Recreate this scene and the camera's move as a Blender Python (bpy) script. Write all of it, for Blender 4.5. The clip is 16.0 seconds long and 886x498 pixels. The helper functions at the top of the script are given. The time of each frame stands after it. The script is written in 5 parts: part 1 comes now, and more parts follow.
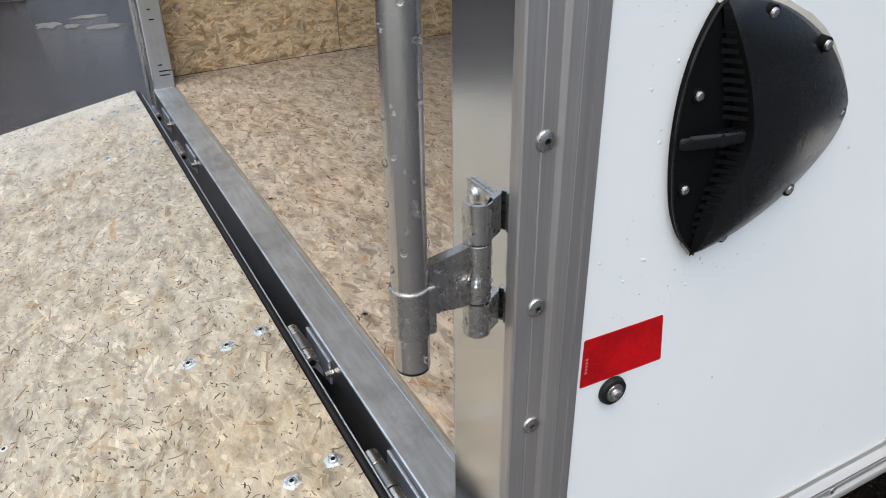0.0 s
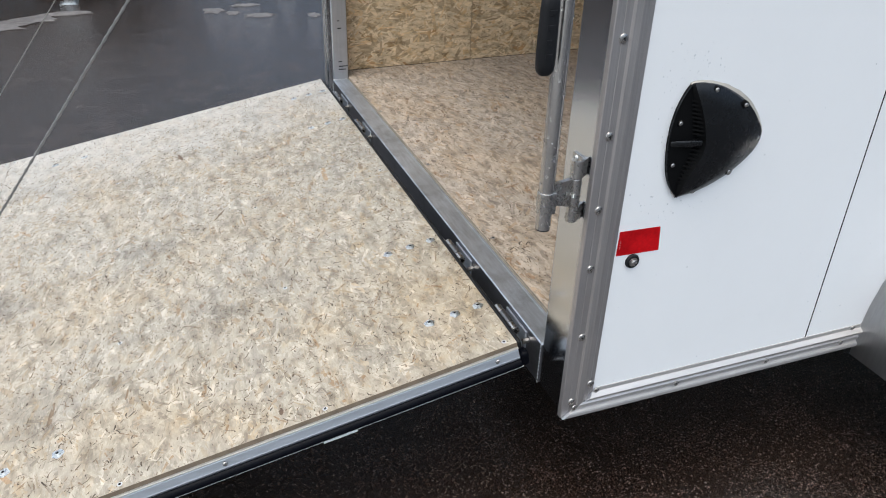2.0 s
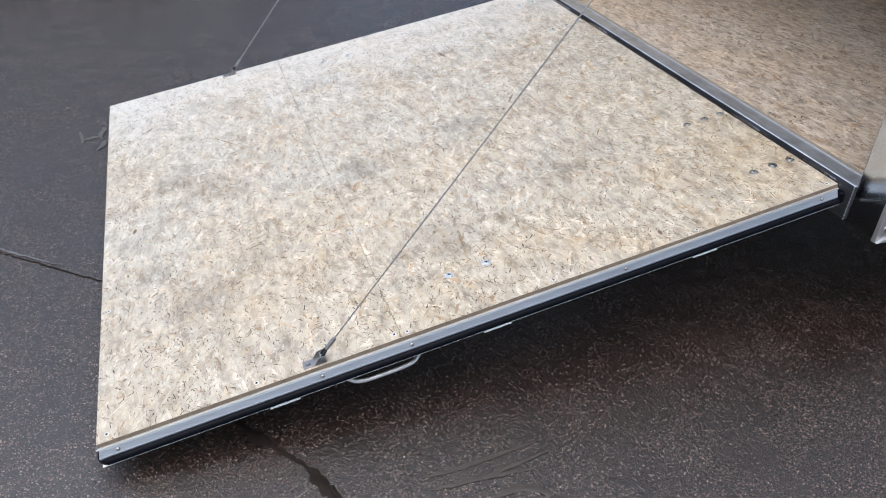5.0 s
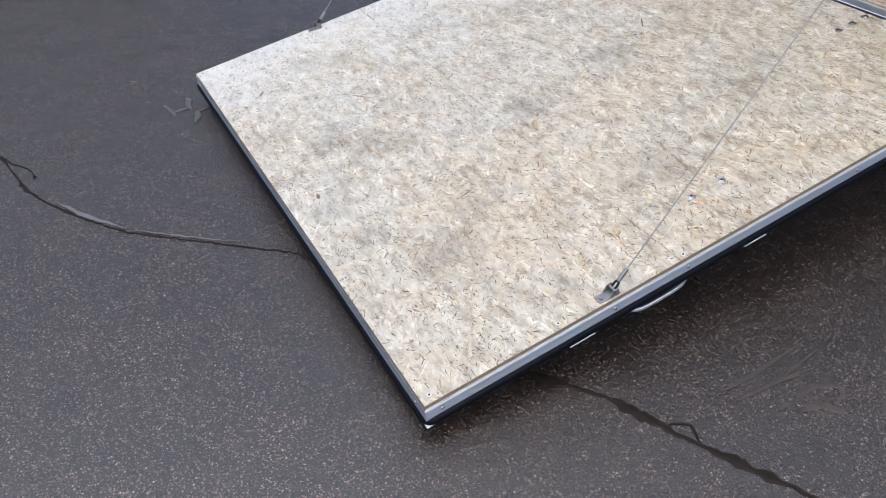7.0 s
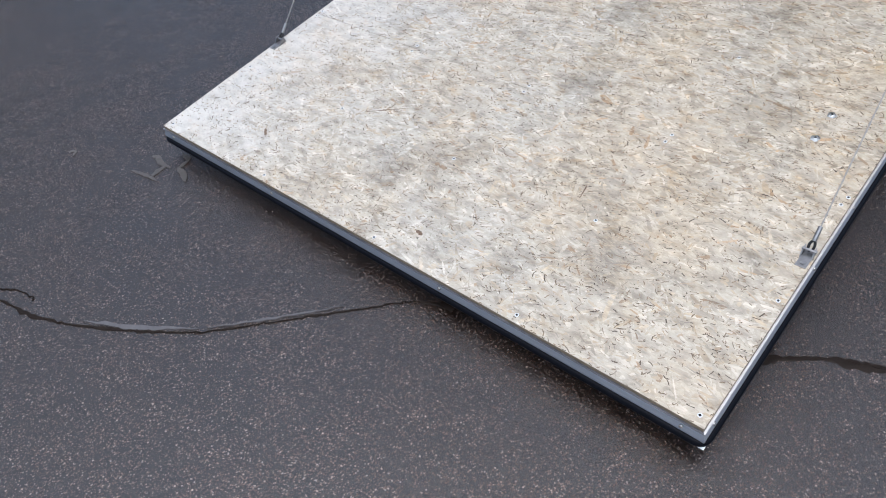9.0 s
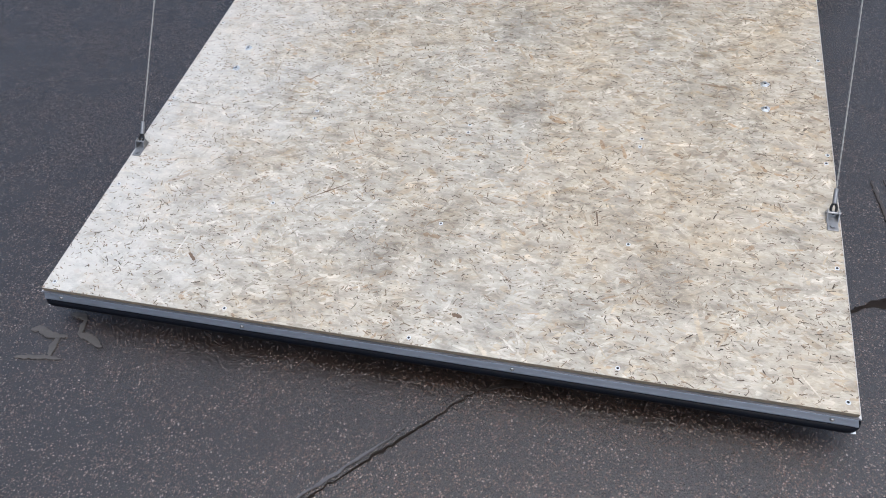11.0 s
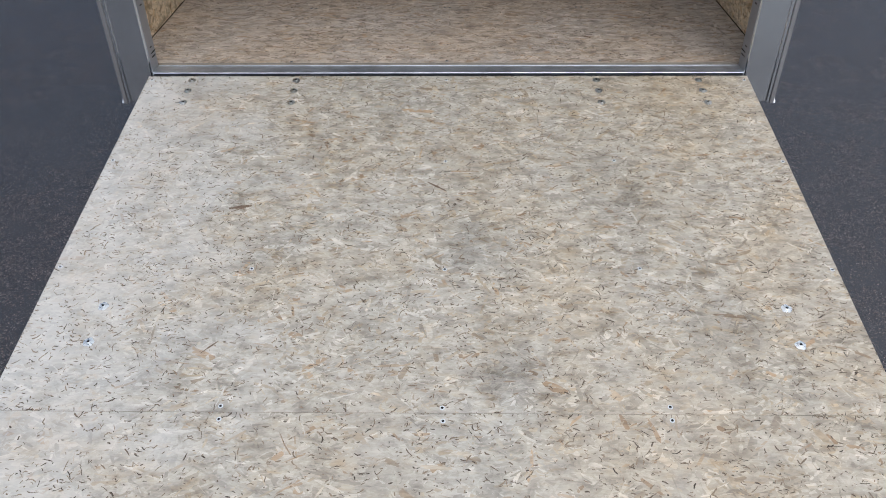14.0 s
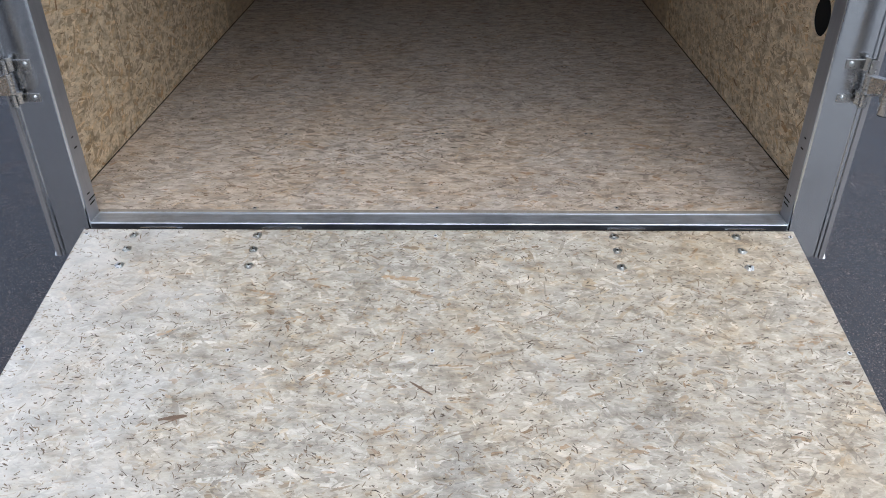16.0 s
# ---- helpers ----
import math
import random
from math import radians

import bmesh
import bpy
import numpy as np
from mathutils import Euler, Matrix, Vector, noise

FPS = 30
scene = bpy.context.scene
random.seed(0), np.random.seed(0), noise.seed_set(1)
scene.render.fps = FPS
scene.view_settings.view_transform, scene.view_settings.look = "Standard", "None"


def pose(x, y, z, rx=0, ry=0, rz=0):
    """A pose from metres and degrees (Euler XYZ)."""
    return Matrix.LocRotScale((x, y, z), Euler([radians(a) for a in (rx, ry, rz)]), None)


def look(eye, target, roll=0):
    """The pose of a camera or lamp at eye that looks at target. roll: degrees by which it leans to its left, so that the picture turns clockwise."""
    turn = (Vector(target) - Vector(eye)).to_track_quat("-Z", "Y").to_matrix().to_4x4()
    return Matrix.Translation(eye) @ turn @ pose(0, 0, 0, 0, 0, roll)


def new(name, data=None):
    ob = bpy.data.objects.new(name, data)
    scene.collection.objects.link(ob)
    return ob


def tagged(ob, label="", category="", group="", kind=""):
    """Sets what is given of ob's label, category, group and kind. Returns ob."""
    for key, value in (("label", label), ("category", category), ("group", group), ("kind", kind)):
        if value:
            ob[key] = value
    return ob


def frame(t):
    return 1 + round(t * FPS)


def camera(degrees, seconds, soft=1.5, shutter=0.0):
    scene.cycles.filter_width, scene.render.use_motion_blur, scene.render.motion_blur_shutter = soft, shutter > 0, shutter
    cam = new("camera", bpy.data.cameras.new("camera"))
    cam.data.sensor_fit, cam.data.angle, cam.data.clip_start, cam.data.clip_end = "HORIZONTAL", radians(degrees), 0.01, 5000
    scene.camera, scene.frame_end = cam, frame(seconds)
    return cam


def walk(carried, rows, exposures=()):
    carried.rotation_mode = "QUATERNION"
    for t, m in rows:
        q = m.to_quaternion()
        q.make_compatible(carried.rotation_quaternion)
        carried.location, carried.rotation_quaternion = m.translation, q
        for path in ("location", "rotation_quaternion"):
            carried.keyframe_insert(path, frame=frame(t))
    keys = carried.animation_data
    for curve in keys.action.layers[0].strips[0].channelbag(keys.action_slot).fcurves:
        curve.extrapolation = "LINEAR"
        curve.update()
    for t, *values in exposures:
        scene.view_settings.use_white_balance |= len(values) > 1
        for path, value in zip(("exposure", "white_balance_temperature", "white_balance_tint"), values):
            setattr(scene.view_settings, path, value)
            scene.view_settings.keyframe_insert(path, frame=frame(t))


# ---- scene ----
cam = camera(60.8, 16.0, 1.0)
PATH = [
    (0, (-0.287, -1.472, 1.154), (0.526, 0.071, 0.174), -0.9),
    (0.5, (-0.382, -1.58, 1.255), (0.41, -0.029, 0.272), -0.2),
    (1, (-0.519, -1.744, 1.351), (0.221, -0.172, 0.361), 0.3),
    (1.5, (-0.615, -1.895, 1.394), (0.077, -0.3, 0.406), 1.3),
    (2, (-0.681, -2.08, 1.42), (-0.049, -0.465, 0.424), 1.8),
    (2.5, (-0.759, -2.22, 1.442), (-0.186, -0.593, 0.43), 2.1),
    (3, (-0.956, -2.359, 1.445), (-0.415, -0.731, 0.416), 2.4),
    (3.5, (-1.14, -2.431, 1.433), (-0.611, -0.81, 0.388), 2.6),
    (4, (-1.31, -2.387, 1.422), (-0.782, -0.782, 0.353), 2.4),
    (4.5, (-1.472, -2.312, 1.42), (-0.931, -0.731, 0.321), 2.1),
    (7, (-2.439, -1.899, 1.372), (-1.676, -0.519, 0.143), -0.1),
    (7.5, (-2.654, -1.756, 1.379), (-1.829, -0.433, 0.127), -1.3),
    (8, (-2.764, -1.59, 1.364), (-1.862, -0.344, 0.086), -2.3),
    (8.5, (-2.852, -1.383, 1.376), (-1.859, -0.229, 0.078), -3.2),
    (11, (-3.017, -0.429, 1.38), (-1.575, 0.003, 0.062), -4.0),
    (11.5, (-2.964, -0.221, 1.394), (-1.48, 0.072, 0.086), -3.5),
    (12, (-2.884, -0.133, 1.401), (-1.372, 0.055, 0.106), -2.9),
    (12.5, (-2.731, -0.101, 1.408), (-1.188, 0.019, 0.142), -2.3),
    (13, (-2.559, -0.094, 1.415), (-0.985, -0.012, 0.184), -1.7),
    (13.5, (-2.46, -0.067, 1.416), (-0.86, -0.017, 0.217), -0.9),
    (14, (-2.315, -0.028, 1.423), (-0.697, 0.003, 0.248), -0.5),
    (14.5, (-2.166, 0.001, 1.432), (-0.529, 0.02, 0.283), -0.2),
    (15, (-2.052, 0.01, 1.431), (-0.396, 0.026, 0.31), -0.1),
    (15.5, (-1.898, -0.026, 1.454), (-0.218, -0.003, 0.37), -0.2),
    (16, (-1.805, -0.056, 1.468), (-0.098, -0.02, 0.426), -0.4),
]
EXPOSURES = [(0, 0.37, 6200, 3), (1.5, 0.32, 6080, 3), (4.5, 0.48, 5830, 6), (8.5, 0.36, 5650, 6), (11, 0.20, 5750, 6), (12.5, 0.02, 5850, 6), (14.5, -0.07, 5730, 5), (16, 0.20, 5620, 5)]
walk(cam, [(t, look(eye, target, roll)) for t, eye, target, roll in PATH], EXPOSURES)

# ---- light ----
world = bpy.data.worlds.new("overcast_sky")
scene.world = world
world.use_nodes = True
wn, wl = world.node_tree.nodes, world.node_tree.links
wn.clear()
SUN_UP, SUN_ROUND = 71.0, 236.0
sky = wn.new("ShaderNodeTexSky")
sky.sky_type = "NISHITA"
sky.sun_disc = False
sky.sun_elevation, sky.sun_rotation = radians(SUN_UP), radians(SUN_ROUND)
sky.air_density, sky.dust_density, sky.ozone_density = 0.7, 7.0, 0.8
back = wn.new("ShaderNodeBackground")
back.inputs["Strength"].default_value = 0.150
out = wn.new("ShaderNodeOutputWorld")
wl.new(sky.outputs[0], back.inputs["Color"])
wl.new(back.outputs[0], out.inputs["Surface"])
sun_data = bpy.data.lights.new("sun", "SUN")
sun_data.energy, sun_data.angle, sun_data.color = 1.5, radians(150), (1.0, 0.985, 0.965)
sun = new("sun", sun_data)
az = radians(SUN_ROUND)
sun_way = Vector((math.sin(az) * math.cos(radians(SUN_UP)), math.cos(az) * math.cos(radians(SUN_UP)), math.sin(radians(SUN_UP))))
sun.matrix_world = look(sun_way * 30, (0, 0, 0))

# ---- materials ----


class Mat:
    """A node material with a few shortcuts."""

    def __init__(self, name):
        self.m = bpy.data.materials.new(name)
        self.m.use_nodes = True
        self.t = self.m.node_tree
        self.n = self.t.nodes
        self.bsdf = self.n["Principled BSDF"]
        self.co = self.n.new("ShaderNodeTexCoord").outputs["Object"]

    def put(self, socket, value):
        if hasattr(value, "is_output"):
            self.t.links.new(value, socket)
        elif isinstance(value, (tuple, list)) and len(value) == 3 and socket.type == "RGBA":
            socket.default_value = (*value, 1)
        else:
            socket.default_value = value

    def set(self, **kw):
        names = {"color": "Base Color", "rough": "Roughness", "metal": "Metallic", "normal": "Normal", "spec": "Specular IOR Level",
                 "coat": "Coat Weight", "coat_rough": "Coat Roughness", "coat_normal": "Coat Normal", "trans": "Transmission Weight", "ior": "IOR", "aniso": "Anisotropic"}
        for k, v in kw.items():
            self.put(self.bsdf.inputs[names[k]], v)
        return self

    def math(self, op, a, b=0.0, c=0.0, clamp=False):
        x = self.n.new("ShaderNodeMath")
        x.operation, x.use_clamp = op, clamp
        for s, v in zip(x.inputs, (a, b, c)):
            self.put(s, v)
        return x.outputs[0]

    def mix(self, f, a, b, blend="MIX"):
        x = self.n.new("ShaderNodeMix")
        x.data_type, x.blend_type = "RGBA", blend
        self.put(x.inputs[0], f), self.put(x.inputs[6], a), self.put(x.inputs[7], b)
        return x.outputs[2]

    def ramp(self, f, stops, kind="LINEAR"):
        x = self.n.new("ShaderNodeValToRGB")
        x.color_ramp.interpolation = kind
        e = x.color_ramp.elements
        while len(e) < len(stops):
            e.new(0.5)
        for el, (p, c) in zip(e, stops):
            el.position = p
            el.color = (*c, 1) if isinstance(c, (tuple, list)) else (c, c, c, 1)
        self.put(x.inputs[0], f)
        return x.outputs[0]

    def noise(self, scale, detail=3.0, rough=0.55, co=None, distort=0.0, dims="3D"):
        x = self.n.new("ShaderNodeTexNoise")
        x.noise_dimensions = dims
        self.put(x.inputs["Vector"], co or self.co)
        x.inputs["Scale"].default_value, x.inputs["Detail"].default_value = scale, detail
        x.inputs["Roughness"].default_value, x.inputs["Distortion"].default_value = rough, distort
        return x

    def voronoi(self, scale, co=None, feature="F1", dims="2D", rand=1.0):
        x = self.n.new("ShaderNodeTexVoronoi")
        x.feature, x.voronoi_dimensions = feature, dims
        self.put(x.inputs["Vector"], co or self.co)
        x.inputs["Scale"].default_value, x.inputs["Randomness"].default_value = scale, rand
        return x

    def map(self, co, rot=(0, 0, 0), scale=(1, 1, 1), loc=(0, 0, 0)):
        x = self.n.new("ShaderNodeMapping")
        self.put(x.inputs[0], co)
        x.inputs["Location"].default_value = loc
        x.inputs["Rotation"].default_value = [radians(a) for a in rot]
        x.inputs["Scale"].default_value = scale
        return x.outputs[0]

    def split(self, v):
        x = self.n.new("ShaderNodeSeparateXYZ")
        self.put(x.inputs[0], v)
        return x.outputs

    def join(self, a, b, c=0.0):
        x = self.n.new("ShaderNodeCombineXYZ")
        for s, v in zip(x.inputs, (a, b, c)):
            self.put(s, v)
        return x.outputs[0]

    def bump(self, height, strength=0.3, dist=0.002, normal=None):
        x = self.n.new("ShaderNodeBump")
        x.inputs["Strength"].default_value, x.inputs["Distance"].default_value = strength, dist
        self.put(x.inputs["Height"], height)
        if normal is not None:
            self.put(x.inputs["Normal"], normal)
        return x.outputs[0]


def osb(name, tones, plane="xy", along=90.0, grey=0.0, wet=0.5, seed=0.0, stains=(), bleach=0.0, tint=0.86):
    """Oriented strand board: each strand has its own tone and grain, under weathered blotches."""
    m = Mat(name)
    s = m.split(m.co)
    flat = m.join(s[0], s[1] if plane == "xy" else s[2], 0.0)
    flat = m.map(flat, loc=(seed, seed * 1.7, 0))
    wn = m.n.new("ShaderNodeTexWhiteNoise")
    wn.noise_dimensions = "1D"
    m.put(wn.inputs["W"], m.math("MULTIPLY", m.n.new("ShaderNodeNewGeometry").outputs["Random Per Island"], 917.3))
    rgb = m.n.new("ShaderNodeSeparateColor")
    m.put(rgb.inputs[0], wn.outputs["Color"])
    color = m.ramp(rgb.outputs[0], [(i / (len(tones) - 1), t) for i, t in enumerate(tones)])
    # some strands are tan, a few reddish brown
    color = m.mix(m.ramp(rgb.outputs[1], [(tint, 0.0), (tint + 0.06, 0.8)]), color, (0.93, 0.82, 0.67), "MULTIPLY")
    color = m.mix(m.ramp(rgb.outputs[1], [(0.974, 0.0), (0.985, 0.8)]), color, (0.74, 0.59, 0.46), "MULTIPLY")
    w = m.n.new("ShaderNodeVectorMath")
    w.operation = "MULTIPLY_ADD"
    m.put(w.inputs[0], wn.outputs["Color"])
    w.inputs[1].default_value = (5.0, 5.0, 0)
    m.put(w.inputs[2], flat)
    own = m.map(w.outputs[0], rot=(0, 0, along))
    w2 = m.n.new("ShaderNodeVectorMath")
    w2.operation = "MULTIPLY_ADD"
    m.put(w2.inputs[0], m.noise(60.0, 3.0, 0.6, co=own, dims="2D").outputs["Color"])
    w2.inputs[1].default_value = (0.006, 0.006, 0)
    m.put(w2.inputs[2], own)
    own = w2.outputs[0]
    g = m.noise(1.0, 5.0, 0.7, co=m.map(own, scale=(45, 340, 1)), dims="2D").outputs["Fac"]
    color = m.mix(0.9, color, m.ramp(g, [(0.26, 0.74), (0.42, 0.95), (0.56, 1.03), (0.75, 1.13)]), "MULTIPLY")
    p = m.noise(1.0, 4.0, 0.65, co=m.map(own, scale=(24, 70, 1), loc=(4, 9, 0)), dims="2D").outputs["Fac"]
    color = m.mix(0.9, color, m.ramp(p, [(0.28, 0.84), (0.48, 1.0), (0.72, 1.12)]), "MULTIPLY")
    mott = m.noise(1.0, 5.0, 0.65, co=m.map(m.map(flat, rot=(0, 0, along)), scale=(15, 34, 1)), dims="2D").outputs["Fac"]
    color = m.mix(0.9, color, m.ramp(mott, [(0.28, (0.56, 0.54, 0.51)), (0.50, (1.0, 0.99, 0.97)), (0.72, (1.20, 1.20, 1.19))]), "MULTIPLY")
    tanp = m.noise(1.0, 4.0, 0.62, co=m.map(m.map(flat, rot=(0, 0, along), loc=(17, 5, 0)), scale=(14, 34, 1)), dims="2D").outputs["Fac"]
    color = m.mix(1.0, color, m.ramp(tanp, [(0.34, (1.03, 1.03, 1.05)), (0.54, (1.0, 1.0, 1.0)), (0.68, (0.96, 0.91, 0.84)), (0.82, (0.87, 0.78, 0.67))]), "MULTIPLY")
    # weathered grey patches, tan patches and pale worn areas
    if grey:
        big = m.noise(5.2, 6.0, 0.62, co=m.map(flat, loc=(4.2, 1.3, 0)), dims="2D").outputs["Fac"]
        color = m.mix(m.math("MULTIPLY", m.ramp(big, [(0.54, 0.0), (0.70, 1.0)]), grey), color, (0.58, 0.585, 0.60), "MULTIPLY")
        tan = m.noise(2.2, 4.0, 0.6, co=m.map(flat, loc=(1.2, 9.3, 0)), dims="2D").outputs["Fac"]
        color = m.mix(m.math("MULTIPLY", m.ramp(tan, [(0.42, 0.0), (0.62, 1.0)]), grey * 1.5), color, (1.0, 0.925, 0.82), "MULTIPLY")
        pale = m.noise(8.0, 5.0, 0.65, co=m.map(flat, loc=(8.2, 6.3, 0)), dims="2D").outputs["Fac"]
        color = m.mix(m.math("MULTIPLY", m.ramp(pale, [(0.52, 0.0), (0.72, 1.0)]), grey * 0.45), color, (0.46, 0.43, 0.385))
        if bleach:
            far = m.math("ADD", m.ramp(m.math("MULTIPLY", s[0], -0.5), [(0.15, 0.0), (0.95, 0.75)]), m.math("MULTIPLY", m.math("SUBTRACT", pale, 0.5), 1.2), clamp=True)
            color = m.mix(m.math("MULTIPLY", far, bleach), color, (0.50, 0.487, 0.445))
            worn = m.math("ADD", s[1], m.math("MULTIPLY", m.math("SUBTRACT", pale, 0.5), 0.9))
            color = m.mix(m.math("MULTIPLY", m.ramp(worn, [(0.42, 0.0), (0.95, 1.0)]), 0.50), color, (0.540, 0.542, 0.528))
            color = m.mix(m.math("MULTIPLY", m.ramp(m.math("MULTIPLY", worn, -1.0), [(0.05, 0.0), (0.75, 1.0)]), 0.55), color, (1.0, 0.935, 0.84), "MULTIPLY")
    # water stains that were left on the boards
    if stains:
        sw = m.n.new("ShaderNodeVectorMath")
        sw.operation = "MULTIPLY_ADD"
        m.put(sw.inputs[0], m.noise(16.0, 6.0, 0.75, co=flat, dims="2D").outputs["Color"])
        sw.inputs[1].default_value = (0.11, 0.11, 0)
        m.put(sw.inputs[2], m.map(m.join(s[0], s[1], 0.0), loc=(-0.055, -0.055, 0)))
        total = None
        for x, y, r, f in stains:
            dn = m.n.new("ShaderNodeVectorMath")
            dn.operation = "DISTANCE"
            m.put(dn.inputs[0], sw.outputs[0])
            dn.inputs[1].default_value = (x, y, 0)
            one = m.math("MULTIPLY", m.ramp(m.math("DIVIDE", dn.outputs["Value"], 1.7 * r), [(0.15, 1.0), (1.0, 0.0)]), f)
            total = one if total is None else m.math("MAXIMUM", total, one)
        soak = m.math("MULTIPLY", total, m.ramp(g, [(0.35, 1.25), (0.65, 0.65)]), clamp=True)
        color = m.mix(soak, color, (0.36, 0.355, 0.37), "MULTIPLY")
    rough = m.math("ADD", m.math("MULTIPLY", p, 0.25), 0.42 - 0.12 * wet)
    m.set(color=color, rough=rough, spec=0.45, normal=m.bump(g, 0.22, 0.0008))
    return m.m


def gap_wood(name, dark, light):
    """The shaded slits and loose dark chips between strands, each with its own tone."""
    m = Mat(name)
    f = m.n.new("ShaderNodeNewGeometry").outputs["Random Per Island"]
    col = m.mix(m.math("POWER", f, 0.85), dark, light)
    n = m.noise(400.0, 3.0, 0.6).outputs["Fac"]
    m.set(color=m.mix(1.0, col, m.ramp(n, [(0.3, 0.7), (0.7, 1.3)]), "MULTIPLY"), rough=0.7, spec=0.2)
    return m.m


def metal(name, color, rough=0.35, streak=(1, 1, 1), vary=0.12, metallic=1.0, fine=90.0, blotch=0.0, bump=0.0):
    """Bare or coated metal with rolling streaks and cloudy staining."""
    m = Mat(name)
    st = m.noise(fine, 4.0, 0.6, co=m.map(m.co, scale=streak)).outputs["Fac"]
    cl = m.noise(6.0, 4.0, 0.6).outputs["Fac"]
    f = m.math("ADD", m.math("MULTIPLY", st, 0.6), m.math("MULTIPLY", cl, 0.4))
    lo = tuple(c * (1 - vary) for c in color)
    hi = tuple(min(1, c * (1 + vary)) for c in color)
    col = m.ramp(f, [(0.3, lo), (0.7, hi)])
    if blotch:
        b = m.noise(14.0, 5.0, 0.65).outputs["Fac"]
        col = m.mix(m.math("MULTIPLY", m.ramp(b, [(0.5, 0.0), (0.72, 1.0)]), blotch), col, tuple(c * 0.45 for c in color))
    r = m.math("ADD", m.math("MULTIPLY", f, 0.22), rough - 0.11)
    m.set(color=col, rough=r, metal=metallic)
    if bump:
        m.set(normal=m.bump(st, bump, 0.0006))
    return m.m


def plain(name, color, rough=0.5, vary=0.12, scale=25.0, bump=0.0, spec=0.5, bscale=None, coat=0.0):
    m = Mat(name)
    n1 = m.noise(scale, 4.0, 0.6).outputs["Fac"]
    n2 = m.noise(scale * 7, 3.0, 0.6).outputs["Fac"]
    f = m.math("ADD", m.math("MULTIPLY", n1, 0.65), m.math("MULTIPLY", n2, 0.35))
    col = m.ramp(f, [(0.3, tuple(c * (1 - vary) for c in color)), (0.7, tuple(min(1, c * (1 + vary)) for c in color))])
    m.set(color=col, rough=m.math("ADD", m.math("MULTIPLY", f, 0.2), rough - 0.1), spec=spec)
    if coat:
        m.set(coat=coat, coat_rough=0.08)
    if bump:
        m.set(normal=m.bump(m.noise(bscale or scale * 7, 3.0).outputs["Fac"], bump, 0.001))
    return m.m


def asphalt(name):
    """Wet asphalt: dark binder, pale and brown stones, and a thin film of water that lies in patches."""
    m = Mat(name)
    s = m.split(m.co)
    flat = m.join(s[0], s[1], 0.0)
    v = m.voronoi(330.0, flat)
    v2 = m.voronoi(165.0, m.map(flat, loc=(3.1, 7.7, 0)))
    rgb = m.n.new("ShaderNodeSeparateColor")
    m.put(rgb.inputs[0], v.outputs["Color"])
    rgb2 = m.n.new("ShaderNodeSeparateColor")
    m.put(rgb2.inputs[0], v2.outputs["Color"])
    stops = [(0.00, (0.0066, 0.0037, 0.0025)), (0.58, (0.0220, 0.0128, 0.0088)), (0.84, (0.0560, 0.0345, 0.0250)), (0.95, (0.1050, 0.0740, 0.0580)), (1.00, (0.2600, 0.2150, 0.1900))]
    stone = m.ramp(rgb.outputs[0], stops)
    big_stone = m.ramp(rgb2.outputs[0], stops)
    pick = m.math("MULTIPLY", m.math("GREATER_THAN", rgb2.outputs[1], 0.72), m.ramp(v2.outputs["Distance"], [(0.30, 1.0), (0.42, 0.0)]))
    edge = m.ramp(v.outputs["Distance"], [(0.25, 1.0), (0.55, 0.35)])
    col = m.mix(pick, m.mix(1.0, stone, edge, "MULTIPLY"), big_stone)
    big = m.noise(0.55, 5.0, 0.6, co=flat, dims="2D").outputs["Fac"]
    mid = m.noise(5.5, 5.0, 0.65, co=flat, dims="2D").outputs["Fac"]
    col = m.mix(1.0, col, m.ramp(big, [(0.3, (0.88, 0.86, 0.86)), (0.7, (1.18, 1.10, 1.04))]), "MULTIPLY")
    col = m.mix(1.0, col, m.ramp(mid, [(0.3, 0.75), (0.7, 1.25)]), "MULTIPLY")
    fine = m.noise(330.0, 3.0, 0.6, co=flat, dims="2D").outputs["Fac"]
    wave = m.noise(75.0, 4.0, 0.6, co=flat, dims="2D", distort=0.6).outputs["Fac"]
    film = m.ramp(m.math("ADD", m.math("MULTIPLY", big, 0.55), m.math("MULTIPLY", mid, 0.45)), [(0.42, 1.0), (0.58, 0.0)])
    rough = m.math("SUBTRACT", 0.30, m.math("MULTIPLY", film, 0.06))
    h = m.math("ADD", m.math("MULTIPLY", m.math("SUBTRACT", 1.0, v.outputs["Distance"]), 0.7), m.math("MULTIPLY", fine, 0.5))
    h = m.math("ADD", m.math("MULTIPLY", h, m.math("SUBTRACT", 1.0, m.math("MULTIPLY", film, 0.2))), m.math("MULTIPLY", wave, 1.6))
    n = m.bump(h, 0.9, 0.0034)
    # scattered paler pebbles at the surface
    v3 = m.voronoi(92.0, m.map(flat, loc=(9.3, 2.1, 0)))
    rgb3 = m.n.new("ShaderNodeSeparateColor")
    m.put(rgb3.inputs[0], v3.outputs["Color"])
    size = m.math("MULTIPLY", rgb3.outputs[2], 0.16)
    peb = m.math("MULTIPLY", m.math("GREATER_THAN", rgb3.outputs[1], 0.74), m.math("LESS_THAN", v3.outputs["Distance"], m.math("ADD", size, 0.04)))
    col = m.mix(peb, col, m.mix(rgb3.outputs[0], (0.040, 0.030, 0.025), (0.210, 0.180, 0.162)))
    m.bsdf.inputs["Coat IOR"].default_value = 1.80
    m.set(color=col, rough=rough, spec=0.04, normal=n, coat=1.0, coat_rough=0.07, coat_normal=m.bump(h, 0.46, 0.0028))
    return m.m


